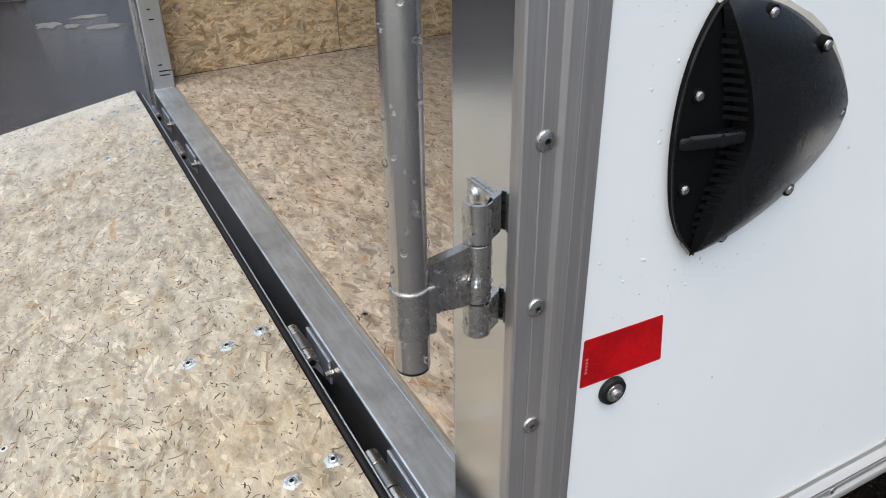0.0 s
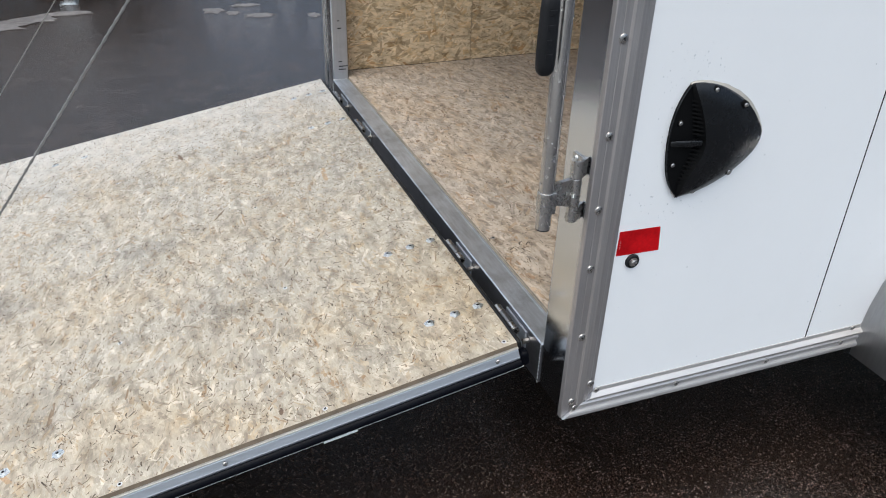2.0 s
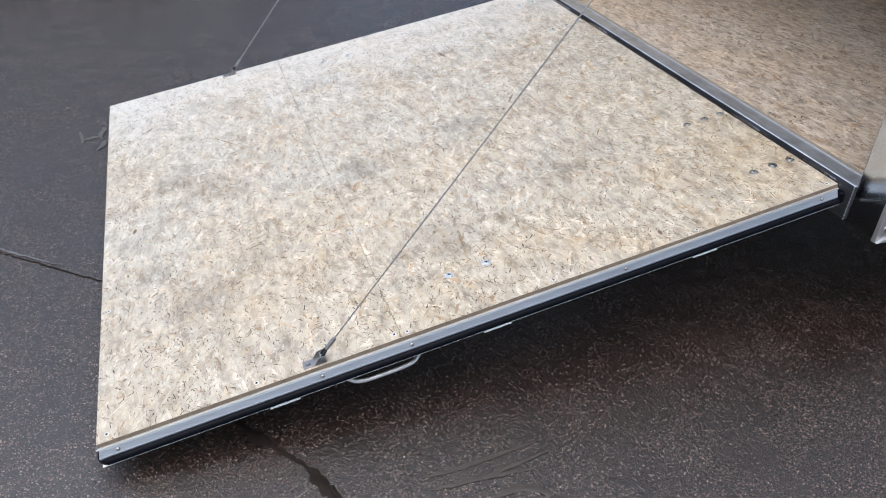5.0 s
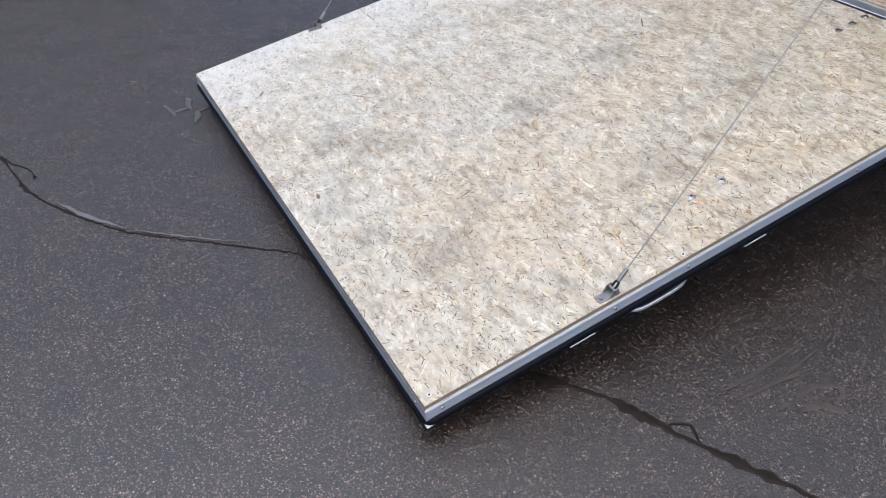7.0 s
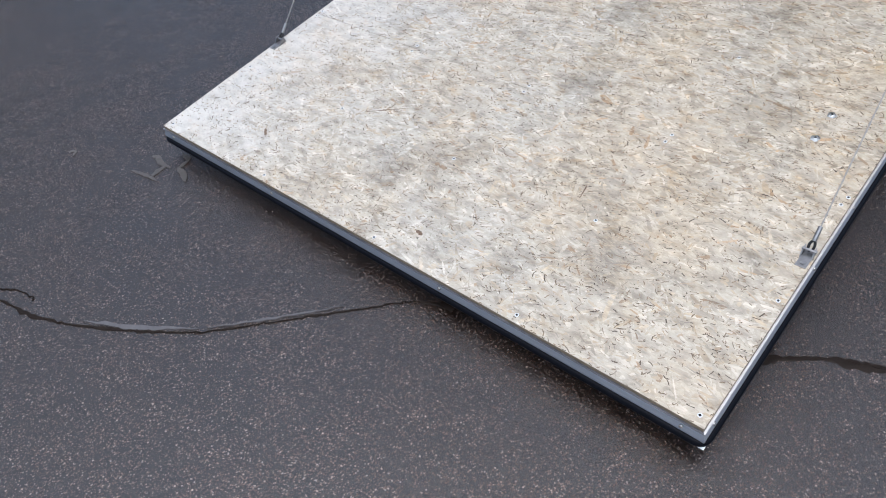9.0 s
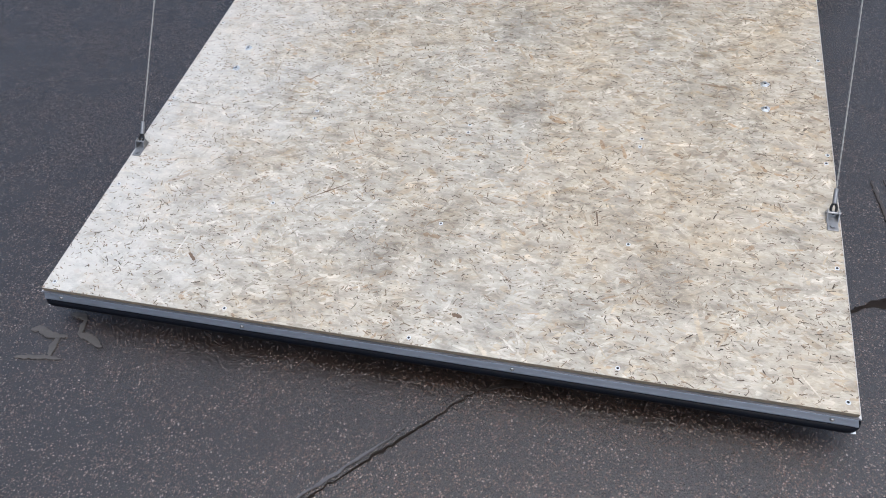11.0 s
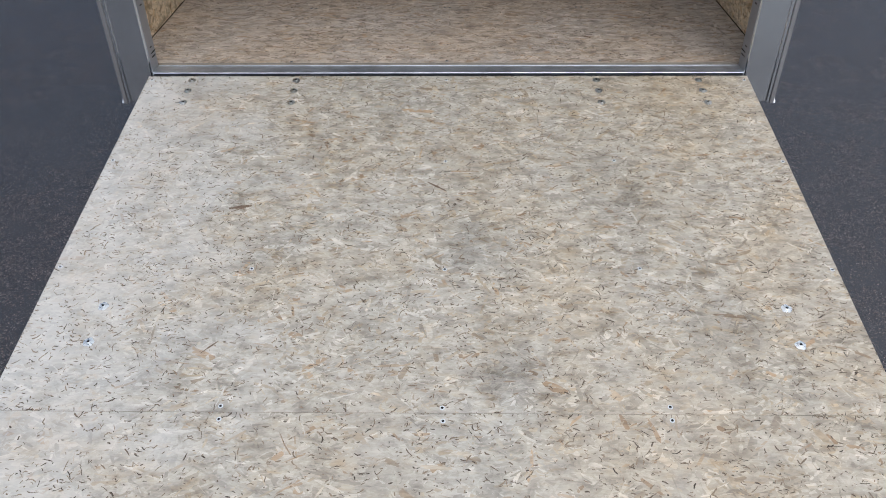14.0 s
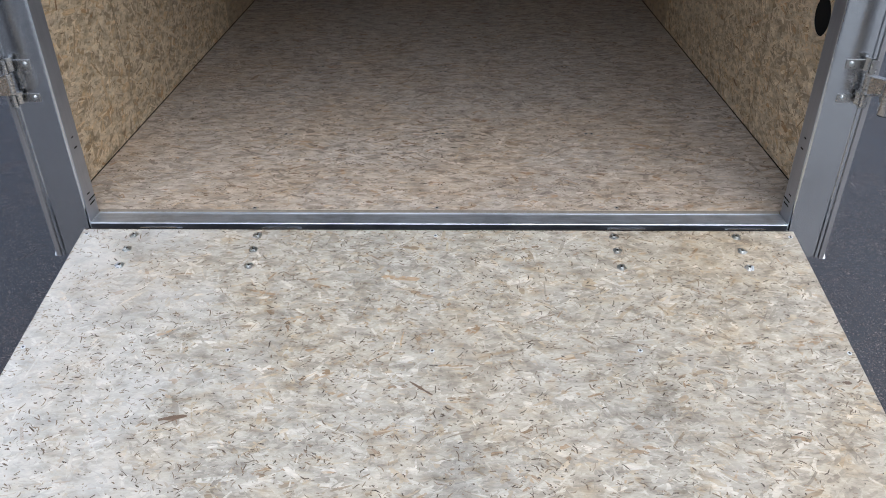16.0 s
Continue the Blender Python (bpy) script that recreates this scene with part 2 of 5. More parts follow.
RAMP_TONES = [(0.255, 0.231, 0.193), (0.335, 0.310, 0.264), (0.378, 0.352, 0.302), (0.425, 0.399, 0.346), (0.345, 0.319, 0.271), (0.530, 0.505, 0.450)]
FLOOR_TONES = [(0.220, 0.184, 0.154), (0.335, 0.291, 0.246), (0.415, 0.366, 0.313), (0.470, 0.416, 0.357), (0.368, 0.318, 0.269), (0.550, 0.498, 0.438)]
WALL_TONES = [(0.337, 0.249, 0.152), (0.539, 0.426, 0.277), (0.674, 0.543, 0.363), (0.718, 0.588, 0.403), (0.606, 0.483, 0.320), (0.786, 0.666, 0.478)]
STAINS = [(-1.102, -0.145, 0.059, 0.58), (-1.11, 0.629, 0.036, 0.35), (-1.647, 0.14, 0.072, 0.49), (-1.562, 0.03, 0.063, 0.43), (-1.487, 0, 0.045, 0.35), (-1.627, -0.55, 0.081, 0.49), (-1.477, -0.45, 0.054, 0.41), (-0.592, -0.49, 0.072, 0.32), (-0.727, -0.08, 0.072, 0.38), (-1.537, 0.695, 0.054, 0.26), (-1.762, -0.37, 0.045, 0.32), (-1.407, 0.608, 0.059, 0.32), (-1.791, -0.183, 0.05, 0.35), (-0.737, 0.434, 0.063, 0.26), (-0.427, -0.41, 0.054, 0.29), (-0.957, -0.657, 0.054, 0.26), (-0.22, 0.155, 0.054, 0.2), (-0.064, 0.75, 0.054, 0.2)]
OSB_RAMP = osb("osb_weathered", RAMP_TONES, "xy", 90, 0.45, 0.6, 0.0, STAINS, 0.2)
OSB_FLOOR = osb("osb_floor", FLOOR_TONES, "xy", 90, 0.42, 0.5, 3.0)
OSB_WALL = osb("osb_wall", WALL_TONES, "xz", 10, 0.0, 0.2, 7.0, (), 0.0, 0.80)
GAP_RAMP = gap_wood("osb_slits_weathered", (0.048, 0.037, 0.028), (0.24, 0.185, 0.13))
GAP_FLOOR = gap_wood("osb_slits_floor", (0.026, 0.020, 0.015), (0.17, 0.12, 0.075))
GAP_WALL = gap_wood("osb_slits_wall", (0.10, 0.06, 0.03), (0.34, 0.22, 0.11))
OSB_EDGE = plain("osb_cut_edge", (0.19, 0.15, 0.105), 0.7, 0.3, 60, 0.3)
ALU = metal("mill_aluminium", (0.60, 0.60, 0.61), 0.36, (3, 3, 0.12), 0.10, 1.0, 60)
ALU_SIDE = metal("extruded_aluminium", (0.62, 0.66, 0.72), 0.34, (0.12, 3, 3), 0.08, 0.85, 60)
# side rail metal again, with the tail's shade and blue sheen in its colour
ALU_TAIL = metal("shade_toned_aluminium", (0.53, 0.585, 0.68), 0.32, (3, 0.12, 3), 0.10, 0.9, 60)
ALU_TRIM = metal("satin_aluminium_trim", (0.45, 0.432, 0.428), 0.46, (6, 6, 0.08), 0.14, 0.85, 60)
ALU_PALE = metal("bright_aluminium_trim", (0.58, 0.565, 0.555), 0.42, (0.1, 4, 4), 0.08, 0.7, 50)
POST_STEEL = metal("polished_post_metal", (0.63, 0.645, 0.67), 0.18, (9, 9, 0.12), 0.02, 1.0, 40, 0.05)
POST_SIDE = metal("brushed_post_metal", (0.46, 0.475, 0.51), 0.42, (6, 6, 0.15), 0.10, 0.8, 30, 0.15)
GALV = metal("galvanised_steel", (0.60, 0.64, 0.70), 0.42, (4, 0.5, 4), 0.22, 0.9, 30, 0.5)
# dark steel tone with the shade of hinge gap and board edge painted in
SHADED_STEEL = metal("shaded_dark_steel", (0.15, 0.155, 0.17), 0.36, (4, 0.5, 4), 0.3, 0.8, 24, 0.5)
ZINC = metal("zinc_plated_steel", (0.66, 0.68, 0.68), 0.28, (1, 1, 1), 0.15, 1.0, 200)
RUSTY_ZINC = metal("dull_zinc", (0.27, 0.27, 0.275), 0.42, (1, 1, 1), 0.25, 1.0, 160, 0.4)
STAIN = metal("stainless_steel", (0.50, 0.485, 0.47), 0.28, (2, 2, 2), 0.16, 1.0, 90, 0.25)
TUBE = metal("drawn_aluminium_tube", (0.56, 0.54, 0.52), 0.24, (5, 5, 0.1), 0.12, 1.0, 60, 0.1)
WHITE = plain("white_painted_skin", (0.85, 0.87, 0.885), 0.34, 0.015, 2.0, 0.02, 0.4, 3.0)
RUBBER = plain("black_rubber", (0.007, 0.0075, 0.009), 0.55, 0.3, 40, 0.15, 0.3)
SEAL_RUBBER = plain("wet_black_rubber", (0.003, 0.0036, 0.006), 0.40, 0.3, 40, 0.1, 0.06)
PLASTIC = plain("black_plastic", (0.005, 0.0055, 0.0065), 0.27, 0.2, 30, 0.03, 0.4, 900)
DARK = plain("dark_cavity", (0.006, 0.006, 0.0065), 0.8, 0.2, 30, 0.0, 0.2)
SCREW_WHITE = plain("bright_screw_coating", (0.52, 0.55, 0.58), 0.4, 0.1, 200)
PLASTIC_DULL = plain("dull_black_plastic", (0.003, 0.0032, 0.0036), 0.6, 0.2, 30, 0.05, 0.12, 900)
DEW = plain("pale_water_bead", (0.70, 0.73, 0.75), 0.12, 0.05, 40, 0.0, 0.5)
BEAD = plain("grey_board_edge", (0.19, 0.165, 0.13), 0.7, 0.3, 60)
SEALANT = plain("cream_sealant", (0.42, 0.40, 0.36), 0.5, 0.15, 30, 0.2)
RED = plain("red_reflective_tape", (0.44, 0.003, 0.007), 0.4, 0.35, 22, 0.0, 0.15, 700)
PINK = plain("pale_print", (0.50, 0.16, 0.16), 0.4, 0.05)
BROWN = plain("dark_brown_paint", (0.045, 0.032, 0.024), 0.5, 0.2, 8)
SLUSH = plain("dried_slush", (0.062, 0.056, 0.052), 0.5, 0.3, 30)
ICE = plain("grey_snow", (0.115, 0.108, 0.106), 0.55, 0.45, 22, 0.9, 0.5, 40)
TAR = plain("crack_mud", (0.0150, 0.0110, 0.0090), 0.50, 0.35, 30, 0.35, 0.08, 90)
CHAIN = metal("weathered_chain_steel", (0.12, 0.11, 0.10), 0.5, (1, 1, 1), 0.3, 0.8, 120, 0.5)
CABLE = metal("steel_cable", (0.25, 0.245, 0.235), 0.5, (1, 1, 1), 0.25, 0.5, 400)
# grey base colour stands for the pale reflection on the water strip
POOL = plain("pale_sheen_water", (0.075, 0.070, 0.072), 0.16, 0.25, 20, 0.0, 0.6)
MUD = plain("thin_mud_film", (0.046, 0.037, 0.032), 0.42, 0.35, 40, 0.3)
STRAW = plain("pale_straw", (0.55, 0.54, 0.52), 0.6, 0.1, 60)
TYRE = plain("tyre_rubber", (0.015, 0.015, 0.016), 0.7, 0.3, 30, 0.4)
ASPHALT = asphalt("wet_asphalt")
WATER = Mat("water").set(color=(1, 1, 1), rough=0.02, trans=1.0, ior=1.33).m

# ---- building helpers ----
ORIGIN = {}


def bm_new():
    return bmesh.new()


def box(bm, lo, hi, bevel=0.0, seg=2):
    lo, hi = Vector(lo), Vector(hi)
    r = bmesh.ops.create_cube(bm, size=1.0, matrix=Matrix.Translation((lo + hi) / 2) @ Matrix.Diagonal((*(hi - lo), 1)))
    if bevel:
        edges = list({e for v in r["verts"] for e in v.link_edges})
        bmesh.ops.bevel(bm, geom=edges, offset=bevel, segments=seg, profile=0.5, affect="EDGES")
    return bm


def rod(bm, a, b, r, n=20, r2=None, caps=True, bevel=0.0):
    a, b = Vector(a), Vector(b)
    d = b - a
    m = Matrix.Translation((a + b) / 2) @ d.to_track_quat("Z", "Y").to_matrix().to_4x4()
    g = bmesh.ops.create_cone(bm, cap_ends=caps, segments=n, radius1=r, radius2=r if r2 is None else r2, depth=d.length, matrix=m)
    if bevel:
        edges = [e for e in {e for v in g["verts"] for e in v.link_edges} if any(len(f.verts) > 4 for f in e.link_faces)]
        bmesh.ops.bevel(bm, geom=edges, offset=bevel, segments=2, profile=0.5, affect="EDGES")
    return bm


def sweep(bm, path, r, n=10, closed=False, flat=1.0):
    """A round bar along a path of points."""
    pts = [Vector(p) for p in path]
    rings = []
    up = Vector((0.13, 0.21, 0.97)).normalized()
    for i, p in enumerate(pts):
        a = pts[i - 1] if (i or closed) else p
        b = pts[(i + 1) % len(pts)] if (i < len(pts) - 1 or closed) else p
        t = (b - a).normalized()
        x = up - t * up.dot(t)
        x.normalize()
        y = t.cross(x)
        rr = r(i / (len(pts) - 1)) if callable(r) else r
        rings.append([bm.verts.new(p + rr * (math.cos(k * math.tau / n) * x * flat + math.sin(k * math.tau / n) * y)) for k in range(n)])
    for i in range(len(rings) - (0 if closed else 1)):
        p, q = rings[i], rings[(i + 1) % len(rings)]
        for k in range(n):
            bm.faces.new((p[k], p[(k + 1) % n], q[(k + 1) % n], q[k]))
    if not closed:
        bm.faces.new(rings[0][::-1]), bm.faces.new(rings[-1])
    return bm


def prism(bm, outline, place, a, b):
    """An outline of (p, q) pushed from a to b; place(p, q, s) gives the point."""
    lo = [bm.verts.new(place(p, q, a)) for p, q in outline]
    hi = [bm.verts.new(place(p, q, b)) for p, q in outline]
    n = len(outline)
    for i in range(n):
        bm.faces.new((lo[i], lo[(i + 1) % n], hi[(i + 1) % n], hi[i]))
    bm.faces.new(lo[::-1]), bm.faces.new(hi)
    return bm


def done(name, bm, mats, smooth=True, angle=35.0):
    """A mesh from a bmesh: smooth faces, but sharp edges at corners and where a wide flat face meets its small bevel."""
    bmesh.ops.recalc_face_normals(bm, faces=bm.faces)
    if smooth:
        for f in bm.faces:
            f.smooth = True
        for e in bm.edges:
            if len(e.link_faces) == 2:
                a = e.calc_face_angle(0.0)
                p, q = sorted(f.calc_area() for f in e.link_faces)
                e.smooth = not (a > radians(angle) or (a > radians(4) and q > 9 * p))
    me = bpy.data.meshes.new(name)
    bm.to_mesh(me)
    bm.free()
    for mt in mats if isinstance(mats, (list, tuple)) else [mats]:
        me.materials.append(mt)
    return me


def thing(name, at, label, category, group="", kind=""):
    ob = new(name)
    ob.location = at
    ORIGIN[ob.name] = Vector(at)
    return tagged(ob, label, category, group, kind)


def part(name, bm, material, parent=None, label="", at=None, smooth=True, m=None, angle=35.0):
    """Links a bmesh in world coordinates as one mesh object under a thing or a part, with its origin at the parent's or at 'at'."""
    home = Vector(at) if at is not None else (ORIGIN[parent.name] if parent else Vector())
    if m is not None:
        bm.transform(m)
    bm.transform(Matrix.Translation(-home))
    ob = new(name, done(name, bm, material, smooth, angle))
    ob.parent = parent
    ob.location = home - (ORIGIN[parent.name] if parent else Vector())
    ORIGIN[ob.name] = home
    return tagged(ob, label) if label else ob


def edged(bm, up):
    """Gives all faces but those along the direction 'up' the second material."""
    up = Vector(up)
    bm.normal_update()
    for f in bm.faces:
        f.material_index = 0 if abs(f.normal.dot(up)) > 0.7 else 1
    return bm


def repeat(name, mesh, m, parent, label=""):
    """One more piece on a shared mesh, at the world pose m."""
    ob = new(name, mesh)
    ob.parent = parent
    ob.matrix_local = Matrix.Translation(-ORIGIN[parent.name]) @ m
    ORIGIN[ob.name] = m.translation.copy()
    return tagged(ob, label) if label else ob


def facing(at, normal, spin=0.0):
    """A pose whose z axis looks along normal."""
    return Matrix.Translation(at) @ Vector(normal).to_track_quat("Z", "Y").to_matrix().to_4x4() @ pose(0, 0, 0, 0, 0, spin)


def strand_mesh(rect, count, length, width, turn, spread, seed, lift, slits=0.0, holes=()):
    """Flat wood strands strewn over a rectangle (p0, p1, q0, q1), interleaved in the top half millimetre of a board: corner points
    (p, q, height) of eight-sided strands with ragged ends, and of thin bent slits. turn: the main way of the strands, degrees from p."""
    r = np.random.RandomState(seed)
    p0, p1, q0, q1 = rect
    n_slit = int(slits * (p1 - p0) * (q1 - q0))
    n = count + n_slit
    mid = np.stack([r.uniform(p0, p1, n), r.uniform(q0, q1, n)], 1)
    if n_slit:
        hubs = np.stack([r.uniform(p0, p1, max(1, n_slit // 9)), r.uniform(q0, q1, max(1, n_slit // 9))], 1)
        near = r.rand(n_slit) < 0.62
        mid[count:][near] = (hubs[r.randint(0, len(hubs), n_slit)] + r.normal(0, 0.032, (n_slit, 2)))[near]
    ang = np.radians(turn + r.normal(0, spread, n))
    wild = r.rand(n) < np.where(np.arange(n) < count, 0.16, 0.34)
    ang[wild] = r.uniform(0, math.pi, wild.sum())
    long = np.exp(r.normal(math.log(length), 0.45, n)).clip(length * 0.35, length * 2.6)
    wide = np.exp(r.normal(math.log(width), 0.50, n)).clip(width * 0.3, width * 2.8)
    long[count:] = np.exp(r.normal(math.log(0.0070), 0.60, n_slit)).clip(0.0028, 0.022)
    wide[count:] = np.exp(r.normal(math.log(0.0022), 0.42, n_slit)).clip(0.0008, 0.0034)
    along = np.array([-0.5, -0.40, 0.0, 0.41, 0.5, 0.40, 0.0, -0.42])[None] + r.uniform(-0.04, 0.04, (n, 8))
    across = np.array([-0.12, -0.42, -0.5, -0.40, 0.14, 0.44, 0.5, 0.38])[None] * r.uniform(0.55, 1.15, (n, 8))
    a, c = along * long[:, None], across * wide[:, None]
    bend = r.normal(0, 0.03, n).clip(-0.06, 0.06)
    bend[count:] = r.normal(0, 0.12, n_slit).clip(-0.24, 0.24)
    c = c + bend[:, None] * long[:, None] * (4 * along ** 2 - 0.5)
    P = mid[:, 0, None] + a * np.cos(ang)[:, None] - c * np.sin(ang)[:, None]
    Q = mid[:, 1, None] + a * np.sin(ang)[:, None] + c * np.cos(ang)[:, None]
    h0 = r.uniform(0.35, 1.0, n) * lift
    h0[count:] = r.uniform(1.15, 1.6, n_slit) * lift
    H = h0[:, None] + lift * (r.normal(0, 0.9, n)[:, None] * along * (np.arange(n) < count)[:, None] * 0.5 + r.normal(0, 0.5, n)[:, None] * across * 0.4)
    H = np.maximum(H, r.uniform(0.00001, 0.00006, n)[:, None])
    # strands that would hang over the board's edge are pushed back whole
    P = P + np.maximum(0, p0 - P.min(1))[:, None] - np.maximum(0, P.max(1) - p1)[:, None]
    Q = Q + np.maximum(0, q0 - Q.min(1))[:, None] - np.maximum(0, Q.max(1) - q1)[:, None]
    keep = np.ones(n, bool)
    for hp, hq, hr in holes:
        keep &= (np.hypot(P - hp, Q - hq) > hr).all(1)
    return P[keep], Q[keep], H[keep], (np.arange(n) >= count)[keep]


def lay_strands(ob, place, rect, count, length, width, turn, spread, seed, gap, lift=0.00035, slits=0.0, holes=()):
    """Adds strands to a board's mesh; place(P, Q, H) gives their points in the board's own space, gap is the material of the slits."""
    P, Q, H, dark = strand_mesh(rect, count, length, width, turn, spread, seed, lift, slits, holes)
    pts = np.stack(place(P, Q, H), -1).reshape(-1, 3)
    n = len(P)
    me = bpy.data.meshes.new("strands")
    me.vertices.add(n * 8), me.loops.add(n * 8), me.polygons.add(n)
    me.vertices.foreach_set("co", pts.astype(np.float32).ravel())
    me.loops.foreach_set("vertex_index", np.arange(n * 8, dtype=np.int32))
    me.polygons.foreach_set("loop_start", np.arange(0, n * 8, 8, dtype=np.int32))
    me.polygons.foreach_set("material_index", np.where(dark, 2, 0).astype(np.int32))
    me.update(calc_edges=True)
    both = bm_new()
    both.from_mesh(ob.data), both.from_mesh(me)
    both.to_mesh(ob.data)
    both.free()
    bpy.data.meshes.remove(me)
    while len(ob.data.materials) < 2:
        ob.data.materials.append(OSB_EDGE)
    ob.data.materials.append(gap)
    return ob

# ---- ground ----
bm = bm_new()
bmesh.ops.create_grid(bm, x_segments=60, y_segments=60, size=1.0)
for v in bm.verts:
    for ax in (0, 1):
        v.co[ax] = math.copysign(abs(v.co[ax]) ** 3 * 400 + abs(v.co[ax]) * 4, v.co[ax])
tagged(part("ground", bm, ASPHALT, None, "wet dark grey asphalt yard with fine pale stones"), category="ground", kind="structure")


def wander(points, step=0.03, jitter=0.012, seed=1):
    """A line through a few points, broken into short uneven steps."""
    r = random.Random(seed)
    got = []
    for a, b in zip(points, points[1:]):
        a, b = Vector(a), Vector(b)
        n = max(1, int((b - a).length / step))
        for i in range(n):
            p = a.lerp(b, i / n)
            got.append(p + Vector((r.uniform(-jitter, jitter), r.uniform(-jitter, jitter))))
    got.append(Vector(points[-1]))
    return got


def crack(points, width, seed, label):
    """A low ribbon of crack filler with uneven edges, lying on the asphalt."""
    r = random.Random(seed)
    line = wander(points, 0.012, 0.0035, seed)
    b = bm_new()
    rows = []
    for i, p in enumerate(line):
        t = (line[min(i + 1, len(line) - 1)] - line[max(i - 1, 0)]).normalized()
        s = Vector((-t.y, t.x))
        w = width * r.uniform(0.5, 1.3) * (0.8 + 0.35 * math.sin(i * 0.31 + seed)) * min(1, (i + 0.4) / 8, (len(line) - i) / 8)
        row = []
        for k, hgt in ((-1.0, 0.0004), (-0.55, 0.0032), (0.0, 0.0022), (0.6, 0.0034), (1.0, 0.0004)):
            q = p + s * (k * w * r.uniform(0.8, 1.2))
            row.append(b.verts.new((q.x, q.y, hgt)))
        rows.append(row)
    for p, q in zip(rows, rows[1:]):
        for k in range(4):
            b.faces.new((p[k], p[k + 1], q[k + 1], q[k]))
    at = (line[0].x, line[0].y, 0)
    return tagged(part("crack", b, TAR, None, label, at=at), category="crack", kind="structure")


crack([(-2.90, 1.25), (-2.76, 1.02), (-2.697, 0.881), (-2.677, 0.803), (-2.658, 0.709), (-2.636, 0.596), (-2.59, 0.486), (-2.54, 0.40), (-2.47, 0.29), (-2.387, 0.178)], 0.0065, 3, "dark crack in the wet asphalt beside the ramp")
crack([(-2.40, 0.19), (-2.24, 0.055), (-1.97, -0.17)], 0.0038, 12, "fine crack in the wet asphalt at the ramp tail")
crack([(-1.97, -0.17), (-1.80, -0.50), (-1.64, -0.90), (-1.52, -1.05), (-1.455, -1.21), (-1.33, -1.45), (-1.2, -1.75)], 0.0135, 31, "wet brown crack in the asphalt running under the ramp")
crack([(-2.69, 0.86), (-2.654, 0.78), (-2.611, 0.721), (-2.598, 0.655), (-2.605, 0.64)], 0.005, 8, "short curled side crack in the asphalt")
crack([(-1.50, -1.09), (-1.47, -1.17), (-1.41, -1.20), (-1.43, -1.26)], 0.006, 9, "short curled side crack in the asphalt")


def puddle(points, width, seed):
    """A thin strip of standing water lying along a crack."""
    r = random.Random(seed)
    line = wander(points, 0.02, 0.003, seed)
    b = bm_new()
    rows = []
    for i, p in enumerate(line):
        t = (line[min(i + 1, len(line) - 1)] - line[max(i - 1, 0)]).normalized()
        s = Vector((-t.y, t.x))
        w = width * r.uniform(0.6, 1.2) * min(1, (i + 0.3) / 6, (len(line) - i - 0.7) / 6)
        rows.append([b.verts.new((*(p + s * (k * w * r.uniform(0.8, 1.2))), hz)) for k, hz in ((-1, 0.0003), (-0.8, 0.0036), (0.8, 0.0036), (1, 0.0003))])
    for p, q in zip(rows, rows[1:]):
        for k in range(3):
            b.faces.new((p[k], p[k + 1], q[k + 1], q[k]))
    return tagged(part("puddle", b, POOL, None, "narrow strip of standing water along a crack", at=(line[0].x, line[0].y, 0)), category="puddle")


puddle([(-2.555, 0.462), (-2.517, 0.386), (-2.476, 0.316), (-2.432, 0.259), (-2.384, 0.194)], 0.011, 4)
puddle([(-2.37, 0.176), (-2.316, 0.134), (-2.235, 0.069), (-2.10, -0.04)], 0.0045, 5)


def slush(x, y, size, seed, label, tall=0.012, name="snow_patch"):
    """A thin melted lump with an uneven outline."""
    r = random.Random(seed)
    b = bm_new()
    n = 18
    mid = b.verts.new((x, y, tall))
    rings = []
    shape = [r.uniform(0.55, 1.2) for _ in range(n)]
    for f, h in ((0.45, 0.9), (0.8, 0.6), (1.0, 0.02)):
        rings.append([b.verts.new((x + size[0] * f * shape[k] * math.cos(k * math.tau / n), y + size[1] * f * shape[k] * math.sin(k * math.tau / n), max(0.0008, tall * h * r.uniform(0.6, 1.2)))) for k in range(n)])
    for k in range(n):
        b.faces.new((mid, rings[0][k], rings[0][(k + 1) % n]))
        for p, q in zip(rings, rings[1:]):
            b.faces.new((p[k], q[k], q[(k + 1) % n], p[(k + 1) % n]))
    return tagged(part(name, b, ICE, None, label, at=(x, y, 0)), category="snow", group="melting snow on the asphalt")


for k, (x, y, sx, sy) in enumerate(((-0.20, 4.40, 0.09, 0.10), (-0.06, 4.28, 0.07, 0.07), (0.14, 4.17, 0.12, 0.07), (0.05, 4.55, 0.13, 0.06), (0.55, 4.08, 0.05, 0.08), (0.45, 4.75, 0.08, 0.05))):
    slush(x, y, (sx, sy), 20 + k, "small grey lump of melting snow on wet asphalt")
for k, (x, y, sx, sy) in enumerate(((-1.75, 4.25, 0.24, 0.16), (-1.50, 4.40, 0.20, 0.12), (-2.05, 4.15, 0.26, 0.12), (-2.35, 4.1, 0.2, 0.13), (-1.30, 4.55, 0.22, 0.06))):
    slush(x, y, (sx, sy), 40 + k, "flat grey sheet of slush on wet asphalt", 0.02)


